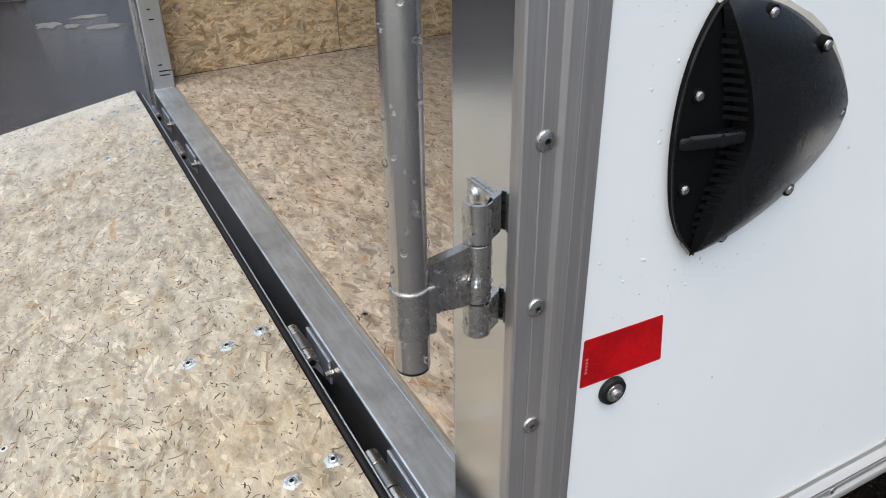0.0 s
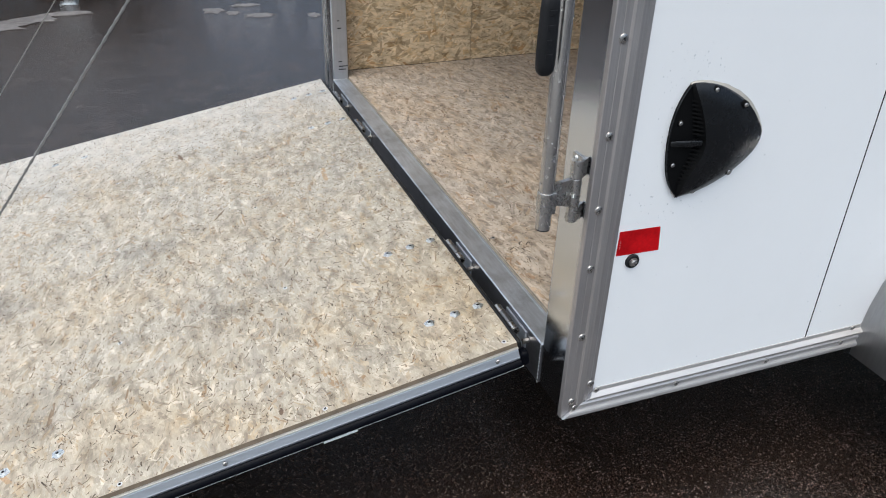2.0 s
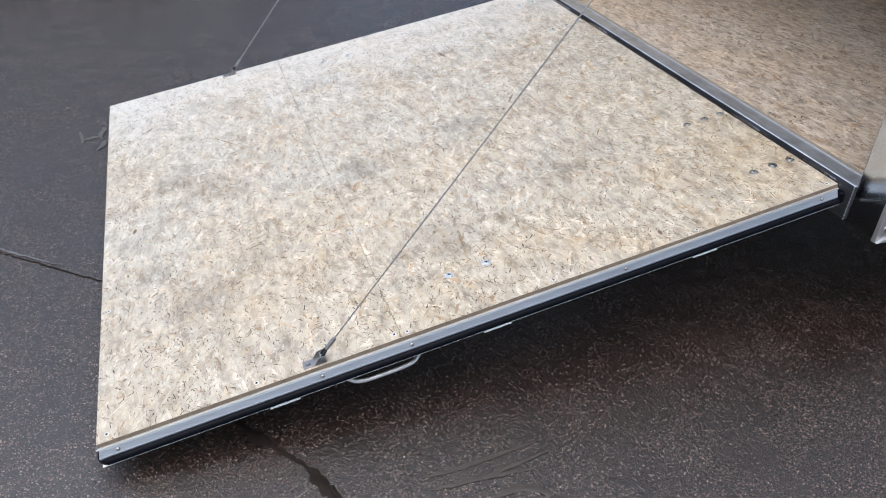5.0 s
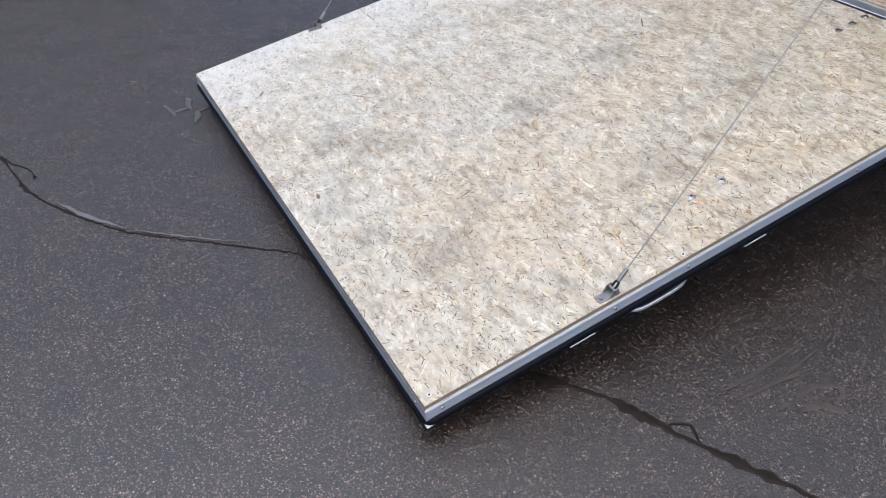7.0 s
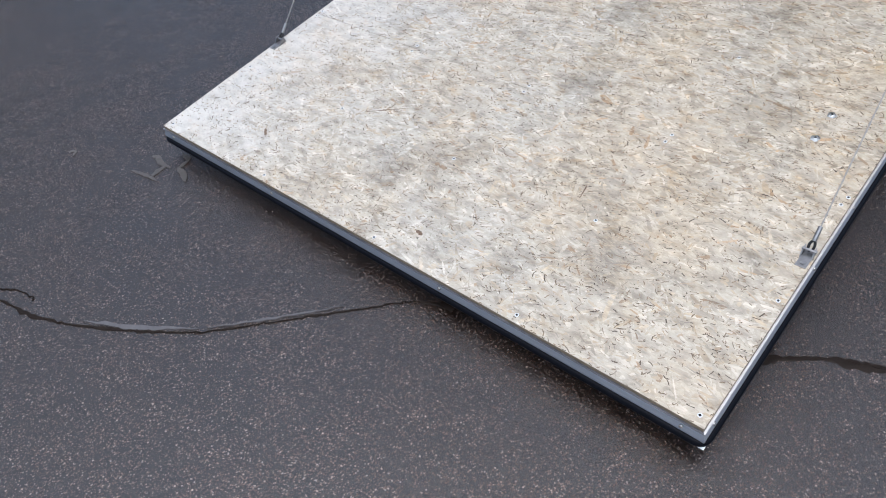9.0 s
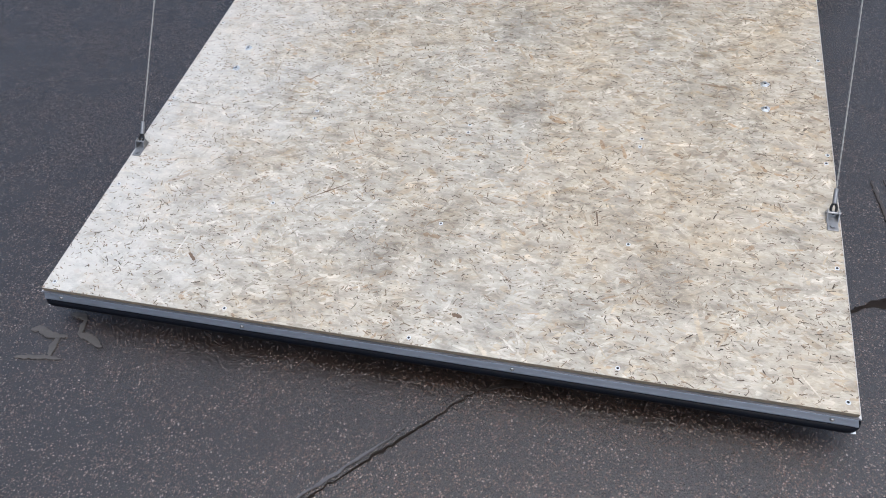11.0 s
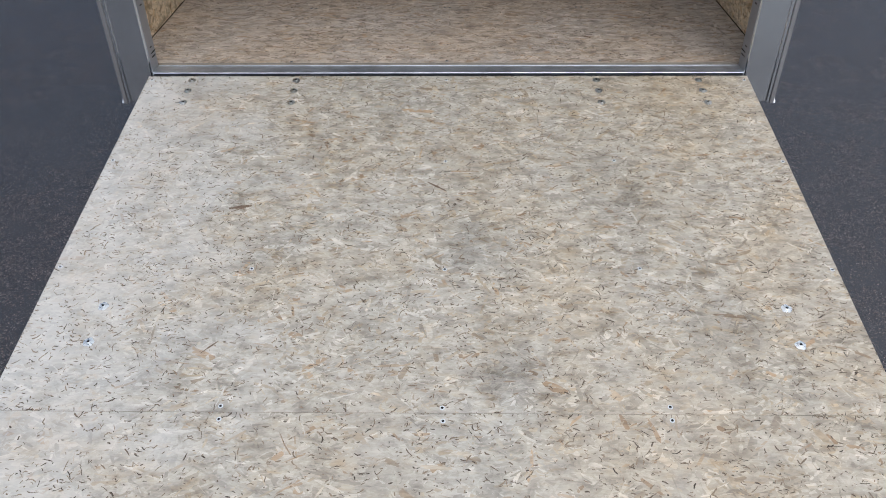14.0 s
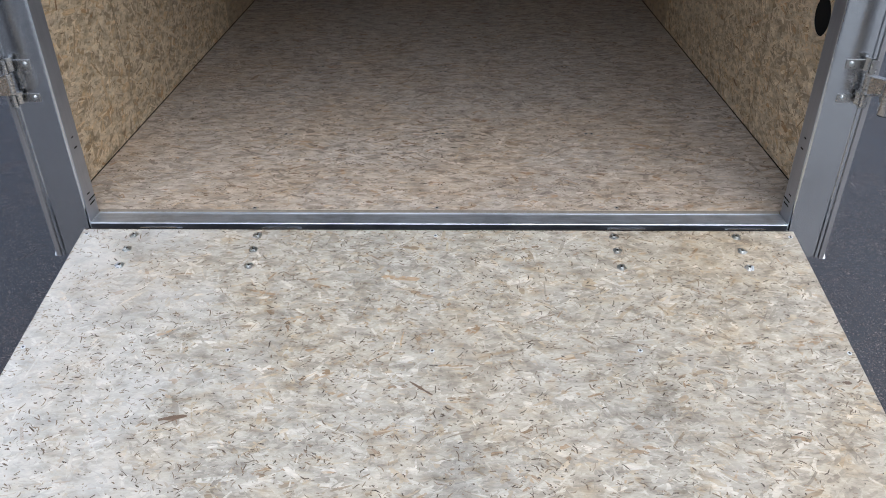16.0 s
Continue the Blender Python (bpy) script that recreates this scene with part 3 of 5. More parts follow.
def scrape(points, width, seed, material=None, name="dried_slush_streak", label="thin pale streak of dried slush on asphalt", group="slush streaks by the ramp"):
    pts = [Vector(p) for p in points]
    for _ in range(3):
        pts = [pts[0]] + [q for p1, p2 in zip(pts, pts[1:]) for q in (p1.lerp(p2, 0.25), p1.lerp(p2, 0.75))] + [pts[-1]]
    line = wander(pts, 0.012, 0.0016, seed)
    b = bm_new()
    r = random.Random(seed)
    n = len(line)
    sweep(b, [(p.x, p.y, 0.002) for p in line], lambda s: 0.42 * width * (0.15 + math.sin(math.pi * min(max(s, 0.05), 0.95))) * r.uniform(0.75, 1.15), 6)
    for v in b.verts:
        v.co.z = max(0.0004, 0.002 + (v.co.z - 0.002) * 0.25)
    return tagged(part(name, b, material or SLUSH, None, label, at=(line[0].x, line[0].y, 0)), category="snow" if material is None else "mud smear", group=group)


for k, (wide, pts) in enumerate(((0.026, ((-2.009, 0.990), (-1.997, 0.965), (-2.018, 0.936), (-2.012, 0.880))), (0.022, ((-2.018, 0.901), (-2.045, 0.899), (-2.077, 0.887))), (0.024, ((-1.938, 0.916), (-1.936, 0.890), (-1.950, 0.866))), (0.016, ((-1.945, 0.868), (-1.975, 0.862), (-2.001, 0.853))), (0.026, ((-1.998, 0.853), (-2.001, 0.821), (-2.027, 0.773))), (0.016, ((-2.099, 0.974), (-2.086, 0.914), (-2.080, 0.853))), (0.012, ((-2.17, 1.255), (-2.15, 1.235), (-2.175, 1.215))))):
    scrape(pts, wide, 60 + k)
for k, (wide, pts) in enumerate(((0.014, ((-1.279, -1.162), (-1.202, -1.164), (-1.127, -1.157), (-0.981, -1.144))), (0.012, ((-1.27, -1.202), (-1.181, -1.206), (-1.12, -1.204), (-0.967, -1.18))), (0.010, ((-1.181, -1.206), (-1.079, -1.211), (-1.021, -1.217))), (0.020, ((-1.155, -1.276), (-1.128, -1.261), (-1.083, -1.256), (-1.022, -1.28), (-1.024, -1.309), (-1.075, -1.322))), (0.026, ((-1.16, -1.297), (-1.104, -1.306), (-1.088, -1.332), (-1.074, -1.354))), (0.014, ((-1.203, -1.268), (-1.166, -1.269))))):
    scrape(pts, wide, 90 + k, MUD, "mud_smear", "thin pale smear of mud on wet asphalt", "mud smears beside the ramp")

for pts in (((-2.936, 0.000, 0.002), (-2.946, -0.016, 0.0045), (-2.955, -0.034, 0.0025)), ((-2.885, -0.128, 0.002), (-2.893, -0.150, 0.0045), (-2.905, -0.176, 0.004), (-2.914, -0.216, 0.002))):
    bm = bm_new()
    sweep(bm, pts, 0.0015, 6)
    tagged(part("straw", bm, STRAW, None, "short pale straw lying on wet asphalt", at=(pts[0][0], pts[0][1], 0)), category="straw", group="straws on the asphalt")

# ---- trailer ----
trailer = thing("cargo_trailer", (1.2, 0, 0), "white enclosed cargo trailer with rear ramp lowered, strand board lining", "trailer")
LONG, TOP, SILL, FLOOR = 4.30, 2.46, 0.452, 0.458
FLOOR_RISE = 0.012
POST_IN = 0.955
WALL_IN = 1.052

# chassis under the floor
bm = bm_new()
for y in (-0.78, 0.78):
    box(bm, (0.06, y - 0.03, 0.31), (LONG, y + 0.03, 0.435), 0.004)
for k in range(9):
    box(bm, (0.45 + k * 0.43, -1.04, 0.385), (0.49 + k * 0.43, 1.04, 0.435))
part("chassis", bm, DARK, trailer, "black painted steel underframe")

# rear sill tube between the posts, with weld beads at its ends
bm = bm_new()
box(bm, (-0.009, -POST_IN, 0.348), (0.058, POST_IN, SILL), 0.0026, 3)
# only the top stays light; the other faces carry painted shade
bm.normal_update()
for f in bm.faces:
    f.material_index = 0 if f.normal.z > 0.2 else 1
sill = part("rear_sill", bm, (GALV, SHADED_STEEL), trailer, "grey galvanised steel threshold beam")
for x in (0.049,):
    bm = bm_new()
    prism(bm, [(x - 0.0014, SILL - 0.0004), (x + 0.0014, SILL - 0.0004), (x + 0.0006, SILL + 0.0009), (x - 0.0006, SILL + 0.0009)], lambda p, q, s: (p, s, q), -POST_IN + 0.002, POST_IN - 0.002)
    part("sill_rib", bm, GALV, sill)
bm = bm_new()
prism(bm, [(0.0545, 0.4518), (0.060, 0.4518), (0.060, 0.4565), (0.0565, 0.4560)], lambda p, q, s: (p, s, q), -POST_IN + 0.003, POST_IN - 0.003)
part("sill_bead", bm, BEAD, sill, "grey-brown board edge bead along the threshold")
bead = bm_new()
bmesh.ops.create_icosphere(bead, subdivisions=1, radius=1.0)
bead_me = done("weld_bead", bead, ZINC)
for side in (-1, 1):
    for k in range(10):
        repeat("weld_bead", bead_me, pose(-0.0095, side * (POST_IN - 0.002), 0.35 + k * 0.0105) @ Matrix.Diagonal((0.0018, 0.0018, 0.0045, 1)), sill)
    for k in range(5):
        repeat("weld_bead", bead_me, pose(-0.004 + k * 0.012, side * (POST_IN - 0.004), SILL + 0.001) @ Matrix.Diagonal((0.006, 0.003, 0.0025, 1)), sill)

# rivet and screw meshes
bm = bm_new()
N_R = 16
prof = [(0.0085, 0.0), (0.0085, 0.0010), (0.0076, 0.0024), (0.0050, 0.0034), (0.0024, 0.0037), (0.0020, 0.0016), (0.0, 0.0014)]
rings = [[bm.verts.new((r * math.cos(k * math.tau / N_R), r * math.sin(k * math.tau / N_R), z)) for k in range(N_R)] for r, z in prof[:-1]]
tip = bm.verts.new((0, 0, prof[-1][1]))
for p, q in zip(rings, rings[1:]):
    for k in range(N_R):
        bm.faces.new((p[k], p[(k + 1) % N_R], q[(k + 1) % N_R], q[k]))
for k in range(N_R):
    bm.faces.new((rings[-1][k], rings[-1][(k + 1) % N_R], tip)).material_index = 1
RIVET = done("rivet", bm, (STAIN, DARK))


def screw_mesh(name, r, tall, mat, hexed=False):
    b = bm_new()
    rod(b, (0, 0, 0), (0, 0, tall * 0.5), r, 18, r * 0.92)
    rod(b, (0, 0, tall * 0.5), (0, 0, tall), r * 0.92, 18, r * 0.6)
    rod(b, (0, 0, tall * 0.9), (0, 0, tall * 1.02), r * 0.33, 6)
    return done(name, b, mat)


SCREW = screw_mesh("screw", 0.0056, 0.0010, SCREW_WHITE)
DARK_SCREW = screw_mesh("floor_screw", 0.0066, 0.0010, RUSTY_ZINC)
PAN_SCREW = screw_mesh("pan_screw", 0.0052, 0.0030, STAIN)
HOLE = bm_new()
rod(HOLE, (0, 0, 0.0001), (0, 0, 0.0004), 0.0030, 10)
HOLE = done("screw_recess", HOLE, DARK)
# pronged bolt: uneven washer, domed head and dark socket
bm = bm_new()
star = [(0.0122 + 0.0009 * math.cos(5 * a) + 0.0006 * math.cos(3 * a)) for a in [k * math.tau / 32 for k in range(32)]]
rings = []
for f, z in ((1.0, -0.0008), (0.97, 0.0014), (0.62, 0.0020), (0.56, 0.0008), (0.50, 0.0008), (0.47, 0.0036), (0.30, 0.0042)):
    rings.append([bm.verts.new((f * (s if f > 0.6 else 0.0118) * math.cos(k * math.tau / 32), f * (s if f > 0.6 else 0.0118) * math.sin(k * math.tau / 32), z)) for k, s in enumerate(star)])
for p, q in zip(rings, rings[1:]):
    for k in range(32):
        bm.faces.new((p[k], p[(k + 1) % 32], q[(k + 1) % 32], q[k]))
bm.faces.new(rings[-1])
sock = [bm.verts.new((0.0034 * math.cos(k * math.tau / 6), 0.0034 * math.sin(k * math.tau / 6), 0.00435)) for k in range(6)]
bm.faces.new(sock).material_index = 1
BOLT = done("bolt", bm, (ZINC, DARK))

# corner posts with their riveted corner trims
for side in (-1, 1):
    bm = bm_new()
    lo, hi = sorted((side * POST_IN, side * 1.0655))
    box(bm, (-0.007, lo, 0.347), (0.060, hi, TOP), 0.006, 3)
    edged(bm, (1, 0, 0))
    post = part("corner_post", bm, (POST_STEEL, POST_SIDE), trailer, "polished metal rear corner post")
    bm = bm_new()
    lo, hi = sorted((side * 1.0485, side * 1.0588))
    box(bm, (-0.0105, lo, 0.3480), (-0.0074, hi, TOP - 0.002), 0.0008)
    part("post_lip", bm, POST_STEEL, post, "narrow folded lip of the post")
    bm = bm_new()
    tr = [(-0.015, 1.059), (-0.015, 1.0705), (-0.0135, 1.072), (0.0005, 1.072), (0.0015, 1.0712), (0.0025, 1.072), (0.0145, 1.072), (0.0175, 1.0765), (0.028, 1.0775), (0.0285, 1.0770), (0.029, 1.0775), (0.040, 1.0765), (0.046, 1.0715), (0.054, 1.0712), (0.055, 1.070), (0.055, 1.066), (-0.0075, 1.066), (-0.0075, 1.059)]
    prism(bm, tr, lambda p, q, s: (p, side * q, s if s > 1 else s + 0.80 * (p + 0.015)), 0.3470, TOP)
    trim = part("corner_trim", bm, ALU_TRIM, post, "grey ribbed aluminium corner trim with rivets", angle=20)
    for x, z in ((0.005, 1.126), (0.005, 0.963), (0.005, 0.825), (0.006, 0.704), (0.009, 0.548), (0.042, 0.428), (0.006, 0.386), (0.003, 1.27), (0.003, 1.42), (0.003, 1.57), (0.003, 1.72), (0.003, 1.87), (0.003, 2.02), (0.003, 2.17), (0.003, 2.32)):
        repeat("rivet", RIVET, facing((x, side * (1.0715 if x < 0.02 else 1.0765), z), (0, side, 0), 40 * z), post)
    # pen marks and scuffs left inside the post
    for k, (z, ln) in enumerate(((0.492, 0.030), (0.505, 0.038), (0.524, 0.014), (0.66, 0.016), (0.69, 0.010))):
        bm = bm_new()
        a = side * (POST_IN - 0.0004)
        box(bm, (0.018, min(a, a - side * 0.0006), z), (0.018 + ln, max(a, a - side * 0.0006), z + 0.0035))
        part("pen_mark", bm, DARK, post, "short black marker stroke")

# side walls: skin panels outside, lining inside, core between
SEAMS = [0.05, 0.612, 1.83, 3.05, LONG]
for side in (-1, 1):
    bm = bm_new()
    lo, hi = sorted((side * 1.0595, side * 1.064))
    if side > 0:
        box(bm, (0.06, lo, 0.40), (LONG, hi, TOP))
    else:
        for a, b2, z0, z1 in ((0.06, 0.245, 0.40, TOP), (0.375, LONG, 0.40, TOP), (0.245, 0.375, 0.40, 0.865), (0.245, 0.375, 0.995, TOP)):
            box(bm, (a, lo, z0), (b2, hi, z1))
    wall = part("side_wall", bm, DARK, trailer, "side wall core of the trailer")
    for a, b2 in zip(SEAMS, SEAMS[1:]):
        bm = bm_new()
        lo, hi = sorted((side * 1.0645, side * 1.069))
        box(bm, (a + 0.0016, lo, 0.398), (b2 - 0.0016, hi, TOP - 0.03), 0.0003, 1)
        part("skin_panel", bm, WHITE, wall, "glossy white painted sheet panel")
    for a in SEAMS[1:-1]:
        bm = bm_new()
        lo, hi = sorted((side * 1.0645, side * 1.0692))
        box(bm, (a - 0.0014, lo, 0.404), (a + 0.0014, hi, TOP - 0.032))
        part("seam_strip", bm, DARK, wall, "thin dark joint between skin panels")
    for a, b2 in ((0.0605, 0.645), (0.647, 1.866), (1.868, 3.08), (3.082, LONG - 0.03)):
        bm = bm_new()
        lo, hi = sorted((side * WALL_IN, side * 1.059))
        if side < 0 and a < 0.1:
            # lining sheet with the round vent opening cut through it
            cx, cz, rr, n = 0.310, 0.930, 0.055, 40
            for yy, flip in ((side * WALL_IN, False), (side * 1.059, True)):
                inner = [bm.verts.new((cx + rr * math.cos(k * math.tau / n), yy, cz + rr * math.sin(k * math.tau / n))) for k in range(n)]
                outer = []
                for k in range(n):
                    c, s = math.cos(k * math.tau / n), math.sin(k * math.tau / n)
                    f = 0.12 / max(abs(c), abs(s))
                    outer.append(bm.verts.new((cx + f * c, yy, cz + f * s)))
                for k in range(n):
                    bm.faces.new((inner[k], inner[(k + 1) % n], outer[(k + 1) % n], outer[k]))
                for (x0, x1, z0, z1) in ((a, cx - 0.12, 0.4588, TOP - 0.03), (cx + 0.12, b2, 0.4588, TOP - 0.03), (cx - 0.12, cx + 0.12, 0.4588, cz - 0.12), (cx - 0.12, cx + 0.12, cz + 0.12, TOP - 0.03)):
                    bm.faces.new([bm.verts.new((x, yy, z)) for x, z in ((x0, z0), (x1, z0), (x1, z1), (x0, z1))])
                if flip:
                    for k in range(n):
                        bm.faces.new((keep[k], keep[(k + 1) % n], inner[(k + 1) % n], inner[k]))
                keep = inner
        else:
            box(bm, (a, lo, 0.4588), (b2, hi, TOP - 0.03))
        lining = part("lining_sheet", bm, OSB_WALL, wall, "tan oriented strand board wall lining", smooth=False, at=(0, side * WALL_IN, 0))
        if a < 1.8:
            vent_cut = ((0.310, 0.930, 0.056),) if side < 0 else ()
            lay_strands(lining, lambda P, Q, H: (P, -side * H, Q), (a, b2, 0.4588, TOP - 0.03), int(4600 * (b2 - a) * 1.97), 0.050, 0.0105, 12, 32, 51 + side + int(a * 10), GAP_WALL, slits=700, holes=vent_cut)

# floor sheets
for k, (a, b2) in enumerate(((0.060, 1.272), (1.274, 2.49), (2.492, 3.71), (3.712, LONG - 0.03))):
    bm = bm_new()
    box(bm, (a, -1.048, 0.440), (b2, 1.048, FLOOR), 0.0008, 1)
    for v in bm.verts:
        v.co.z += FLOOR_RISE * (v.co.x - 0.06)
    edged(bm, (0, 0, 1))
    sheet = part("floor_sheet", bm, (OSB_FLOOR, OSB_EDGE), trailer, "tan strand board floor sheet with screws", smooth=False, at=(0, 0, FLOOR))
    if k < 3:
        lay_strands(sheet, lambda P, Q, H: (P, Q, H + FLOOR_RISE * (P - 0.06)), (a, b2, -1.048, 1.048), int((9000, 6500, 4500)[k] * (b2 - a) * 2.1), 0.044, 0.0095, 90, 27, 31 + k, GAP_FLOOR, slits=(1500, 1300, 600)[k])
    rows = {0: (0.072, 0.590, 1.222), 1: (1.292, 1.865)}.get(k, ())
    for x in rows:
        for y in (-0.505, 0.0, 0.515):
            for dy in ((0.0,) if x < 0.5 or x > 1.9 else (-0.007, 0.012)):
                m4 = facing((x + 0.004 * math.sin(y * 9 + x), y + dy, FLOOR + FLOOR_RISE * (x - 0.06)), (0, 0, 1), 70 * y)
                repeat("floor_screw", DARK_SCREW, m4, sheet)
                repeat("screw_recess", HOLE, pose(0, 0, 0.001) @ m4, sheet)

# dark joints between floor and side walls
for side in (-1, 1):
    bm = bm_new()
    lo, hi = sorted((side * 1.0478, side * 1.0518))
    prism(bm, [(0.0605, 0.452), (0.0605, FLOOR + 0.0006), (LONG - 0.035, FLOOR + 0.0006 + FLOOR_RISE * (LONG - 0.095)), (LONG - 0.035, 0.452)], lambda p, q, s: (p, s, q), lo, hi)
    part("floor_joint", bm, DARK, trailer, "narrow dark joint between floor and wall lining", smooth=False)

# front wall, roof and rear header close the box
bm = bm_new()
box(bm, (LONG - 0.03, -1.045, 0.44), (LONG, 1.045, TOP))
part("front_wall", bm, OSB_WALL, trailer, "tan strand board front wall", smooth=False)
bm = bm_new()
box(bm, (0.0, -1.055, TOP), (LONG, 1.055, TOP + 0.03), 0.004)
part("roof", bm, WHITE, trailer, "white sheet metal roof")
bm = bm_new()
box(bm, (0.0, -POST_IN, 2.31), (0.06, POST_IN, TOP), 0.005)
part("rear_header", bm, GALV, trailer, "grey steel beam over the rear opening")

# lower side trims with rivets
for side in (-1, 1):
    for a, b2 in ((-0.006, 0.782), (1.70, LONG)):
        bm = bm_new()
        pr = [(1.066, 0.347), (1.0775, 0.347), (1.0795, 0.3495), (1.0795, 0.356), (1.078, 0.359), (1.0735, 0.361), (1.0725, 0.363), (1.0760, 0.368), (1.0765, 0.375), (1.0730, 0.3785), (1.0725, 0.381), (1.081, 0.386), (1.082, 0.392), (1.077, 0.396), (1.0725, 0.399), (1.0715, 0.407), (1.066, 0.407)]
        # the near end is mitred to the corner trim
        prism(bm, pr, lambda p, q, s: (s + (1.25 * (q - 0.347) if s < 0 else 0.0), side * p, q), -0.0128 if a < 0 else a, b2)
        bm.normal_update()
        for f in bm.faces:
            f.material_index = 1 if abs(f.normal.x) > 0.5 else 0
        low = part("lower_trim", bm, (ALU_PALE, POST_SIDE), trailer, "bright grooved aluminium lower trim", angle=25)
        for x, z in ((0.062, 0.402), (0.012, 0.372), (0.262, 0.370), (0.505, 0.370), (0.724, 0.370), (0.752, 0.402)) if a < 0 else [(x, 0.370) for x in (1.9, 2.4, 2.9, 3.4, 3.9)]:
            repeat("rivet", RIVET, facing((x, side * (1.0722 if z > 0.39 else 1.0760), z), (0, side, 0), 30 * x) @ Matrix.Diagonal((0.8, 0.8, 0.8, 1)), low)

# fenders and wheels
for side in (-1, 1):
    bm = bm_new()
    arch = []
    for k in range(25):
        a = math.pi * (1 - k / 24)
        arch.append((1.24 + 0.465 * math.copysign(abs(math.cos(a)) ** 0.75, math.cos(a)), 0.32 + 0.42 * max(0.0, math.sin(a)) ** 0.8))
    rows = []
    for off, rise in ((1.070, 0.0), (1.105, -0.004), (1.27, -0.012), (1.302, -0.022), (1.310, -0.05)):
        rows.append([bm.verts.new((1.24 + (x - 1.24) * (1 + rise * 0.6), side * off, z + rise * (0.2 + 0.8 * (z - 0.32) / 0.42))) for x, z in arch])
    for p, q in zip(rows, rows[1:]):
        for k in range(len(arch) - 1):
            bm.faces.new((p[k], p[k + 1], q[k + 1], q[k]))
    bmesh.ops.solidify(bm, geom=bm.faces[:], thickness=0.003)
    fender = part("fender", bm, ALU, trailer, "curved bare aluminium wheel fender", angle=50)
    bm = bm_new()
    tyre_profile = [(0.19, -0.08), (0.27, -0.10), (0.315, -0.095), (0.335, -0.07), (0.34, 0.0), (0.335, 0.07), (0.315, 0.095), (0.27, 0.10), (0.19, 0.08)]
    n = 40
    ring = [[bm.verts.new((1.24 + r * math.cos(k * math.tau / n), side * 1.19 + w, 0.34 + r * math.sin(k * math.tau / n))) for r, w in tyre_profile] for k in range(n)]
    for k in range(n):
        for j in range(len(tyre_profile)):
            p, q = ring[k], ring[(k + 1) % n]
            bm.faces.new((p[j], p[(j + 1) % len(tyre_profile)], q[(j + 1) % len(tyre_profile)], q[j]))
    wheel = part("wheel", bm, TYRE, trailer, "black trailer tyre on a steel rim", at=(1.24, side * 1.19, 0.34))
    bm = bm_new()
    rod(bm, (1.24, side * 1.12, 0.34), (1.24, side * 1.25, 0.34), 0.192, 32, 0.185, bevel=0.01)
    rod(bm, (1.24, side * 1.24, 0.34), (1.24, side * 1.275, 0.34), 0.05, 20, 0.04)
    part("rim", bm, WHITE, wheel, "white steel rim")
bm = bm_new()
rod(bm, (1.24, -1.13, 0.34), (1.24, 1.13, 0.34), 0.03, 16)
part("axle", bm, DARK, trailer, "black axle tube")

# ---- side vent ----


def smooth_loop(pts, per=4, closed=True):
    got = []
    n = len(pts)
    for i in range(n if closed else n - 1):
        p = [Vector(pts[(i + k) % n if closed else min(max(i + k, 0), n - 1)]) for k in (-1, 0, 1, 2)]
        for j in range(per):
            t = j / per
            got.append(0.5 * ((2 * p[1]) + (p[2] - p[0]) * t + (2 * p[0] - 5 * p[1] + 4 * p[2] - p[3]) * t * t + (3 * p[1] - p[0] - 3 * p[2] + p[3]) * t ** 3))
    if not closed:
        got.append(Vector(pts[-1]))
    return got


V_RIGHT = [(0.157, 1.042), (0.173, 1.042), (0.191, 1.039), (0.209, 1.035), (0.234, 1.025), (0.264, 1.008), (0.292, 0.986), (0.315, 0.958), (0.327, 0.937), (0.326, 0.920), (0.319, 0.905), (0.304, 0.888), (0.281, 0.869), (0.249, 0.851), (0.216, 0.838), (0.190, 0.832), (0.165, 0.829)]
V_LEFT = [(0.157, 1.042), (0.149, 1.037), (0.139, 1.020), (0.131, 0.999), (0.126, 0.974), (0.1245, 0.943), (0.127, 0.912), (0.134, 0.878), (0.147, 0.850), (0.165, 0.829)]
V_RIDGE = [(0.157, 1.042), (0.160, 1.030), (0.166, 1.014), (0.176, 0.988), (0.184, 0.962), (0.1895, 0.938), (0.189, 0.920), (0.184, 0.902), (0.178, 0.888), (0.171, 0.868), (0.167, 0.846), (0.165, 0.829)]


def resample(pts, n):
    line = smooth_loop(pts, 8, False)
    d = [0.0]
    for a, b in zip(line, line[1:]):
        d.append(d[-1] + (b - a).length)
    got = []
    for i in range(n + 1):
        s = d[-1] * i / n
        k = max(j for j in range(len(d)) if d[j] <= s + 1e-9)
        k = min(k, len(line) - 2)
        got.append(line[k].lerp(line[k + 1], (s - d[k]) / max(1e-9, d[k + 1] - d[k])))
    return got


NV = 36
right, left, ridge = resample(V_RIGHT, NV), resample(V_LEFT, NV), resample(V_RIDGE, NV)
Y0 = 1.069


def vent_height(i):
    return 0.005 + 0.019 * max(0.0, math.sin(math.pi * i / NV)) ** 0.6


bm = bm_new()
cols = 14
grid = []
for i in range(NV + 1):
    row = []
    for j in range(cols + 1):
        u = j / cols
        p = ridge[i].lerp(right[i], u)
        h = 0.005 + (vent_height(i) - 0.005) * (1 - u ** 2.4) + 0.0025 * math.sin(math.pi * u ** 0.8) * math.sin(math.pi * i / NV)
        row.append(bm.verts.new((p.x, -(Y0 + h), p.y)))
    row.append(bm.verts.new((right[i].x, -(Y0 + 0.0005), right[i].y)))
    grid.append(row)
for p, q in zip(grid, grid[1:]):
    for j in range(len(p) - 1):
        bm.faces.new((p[j], p[j + 1], q[j + 1], q[j]))
vent = part("side_vent", bm, PLASTIC, trailer, "black plastic shield-shaped side vent", angle=60)
bm = bm_new()
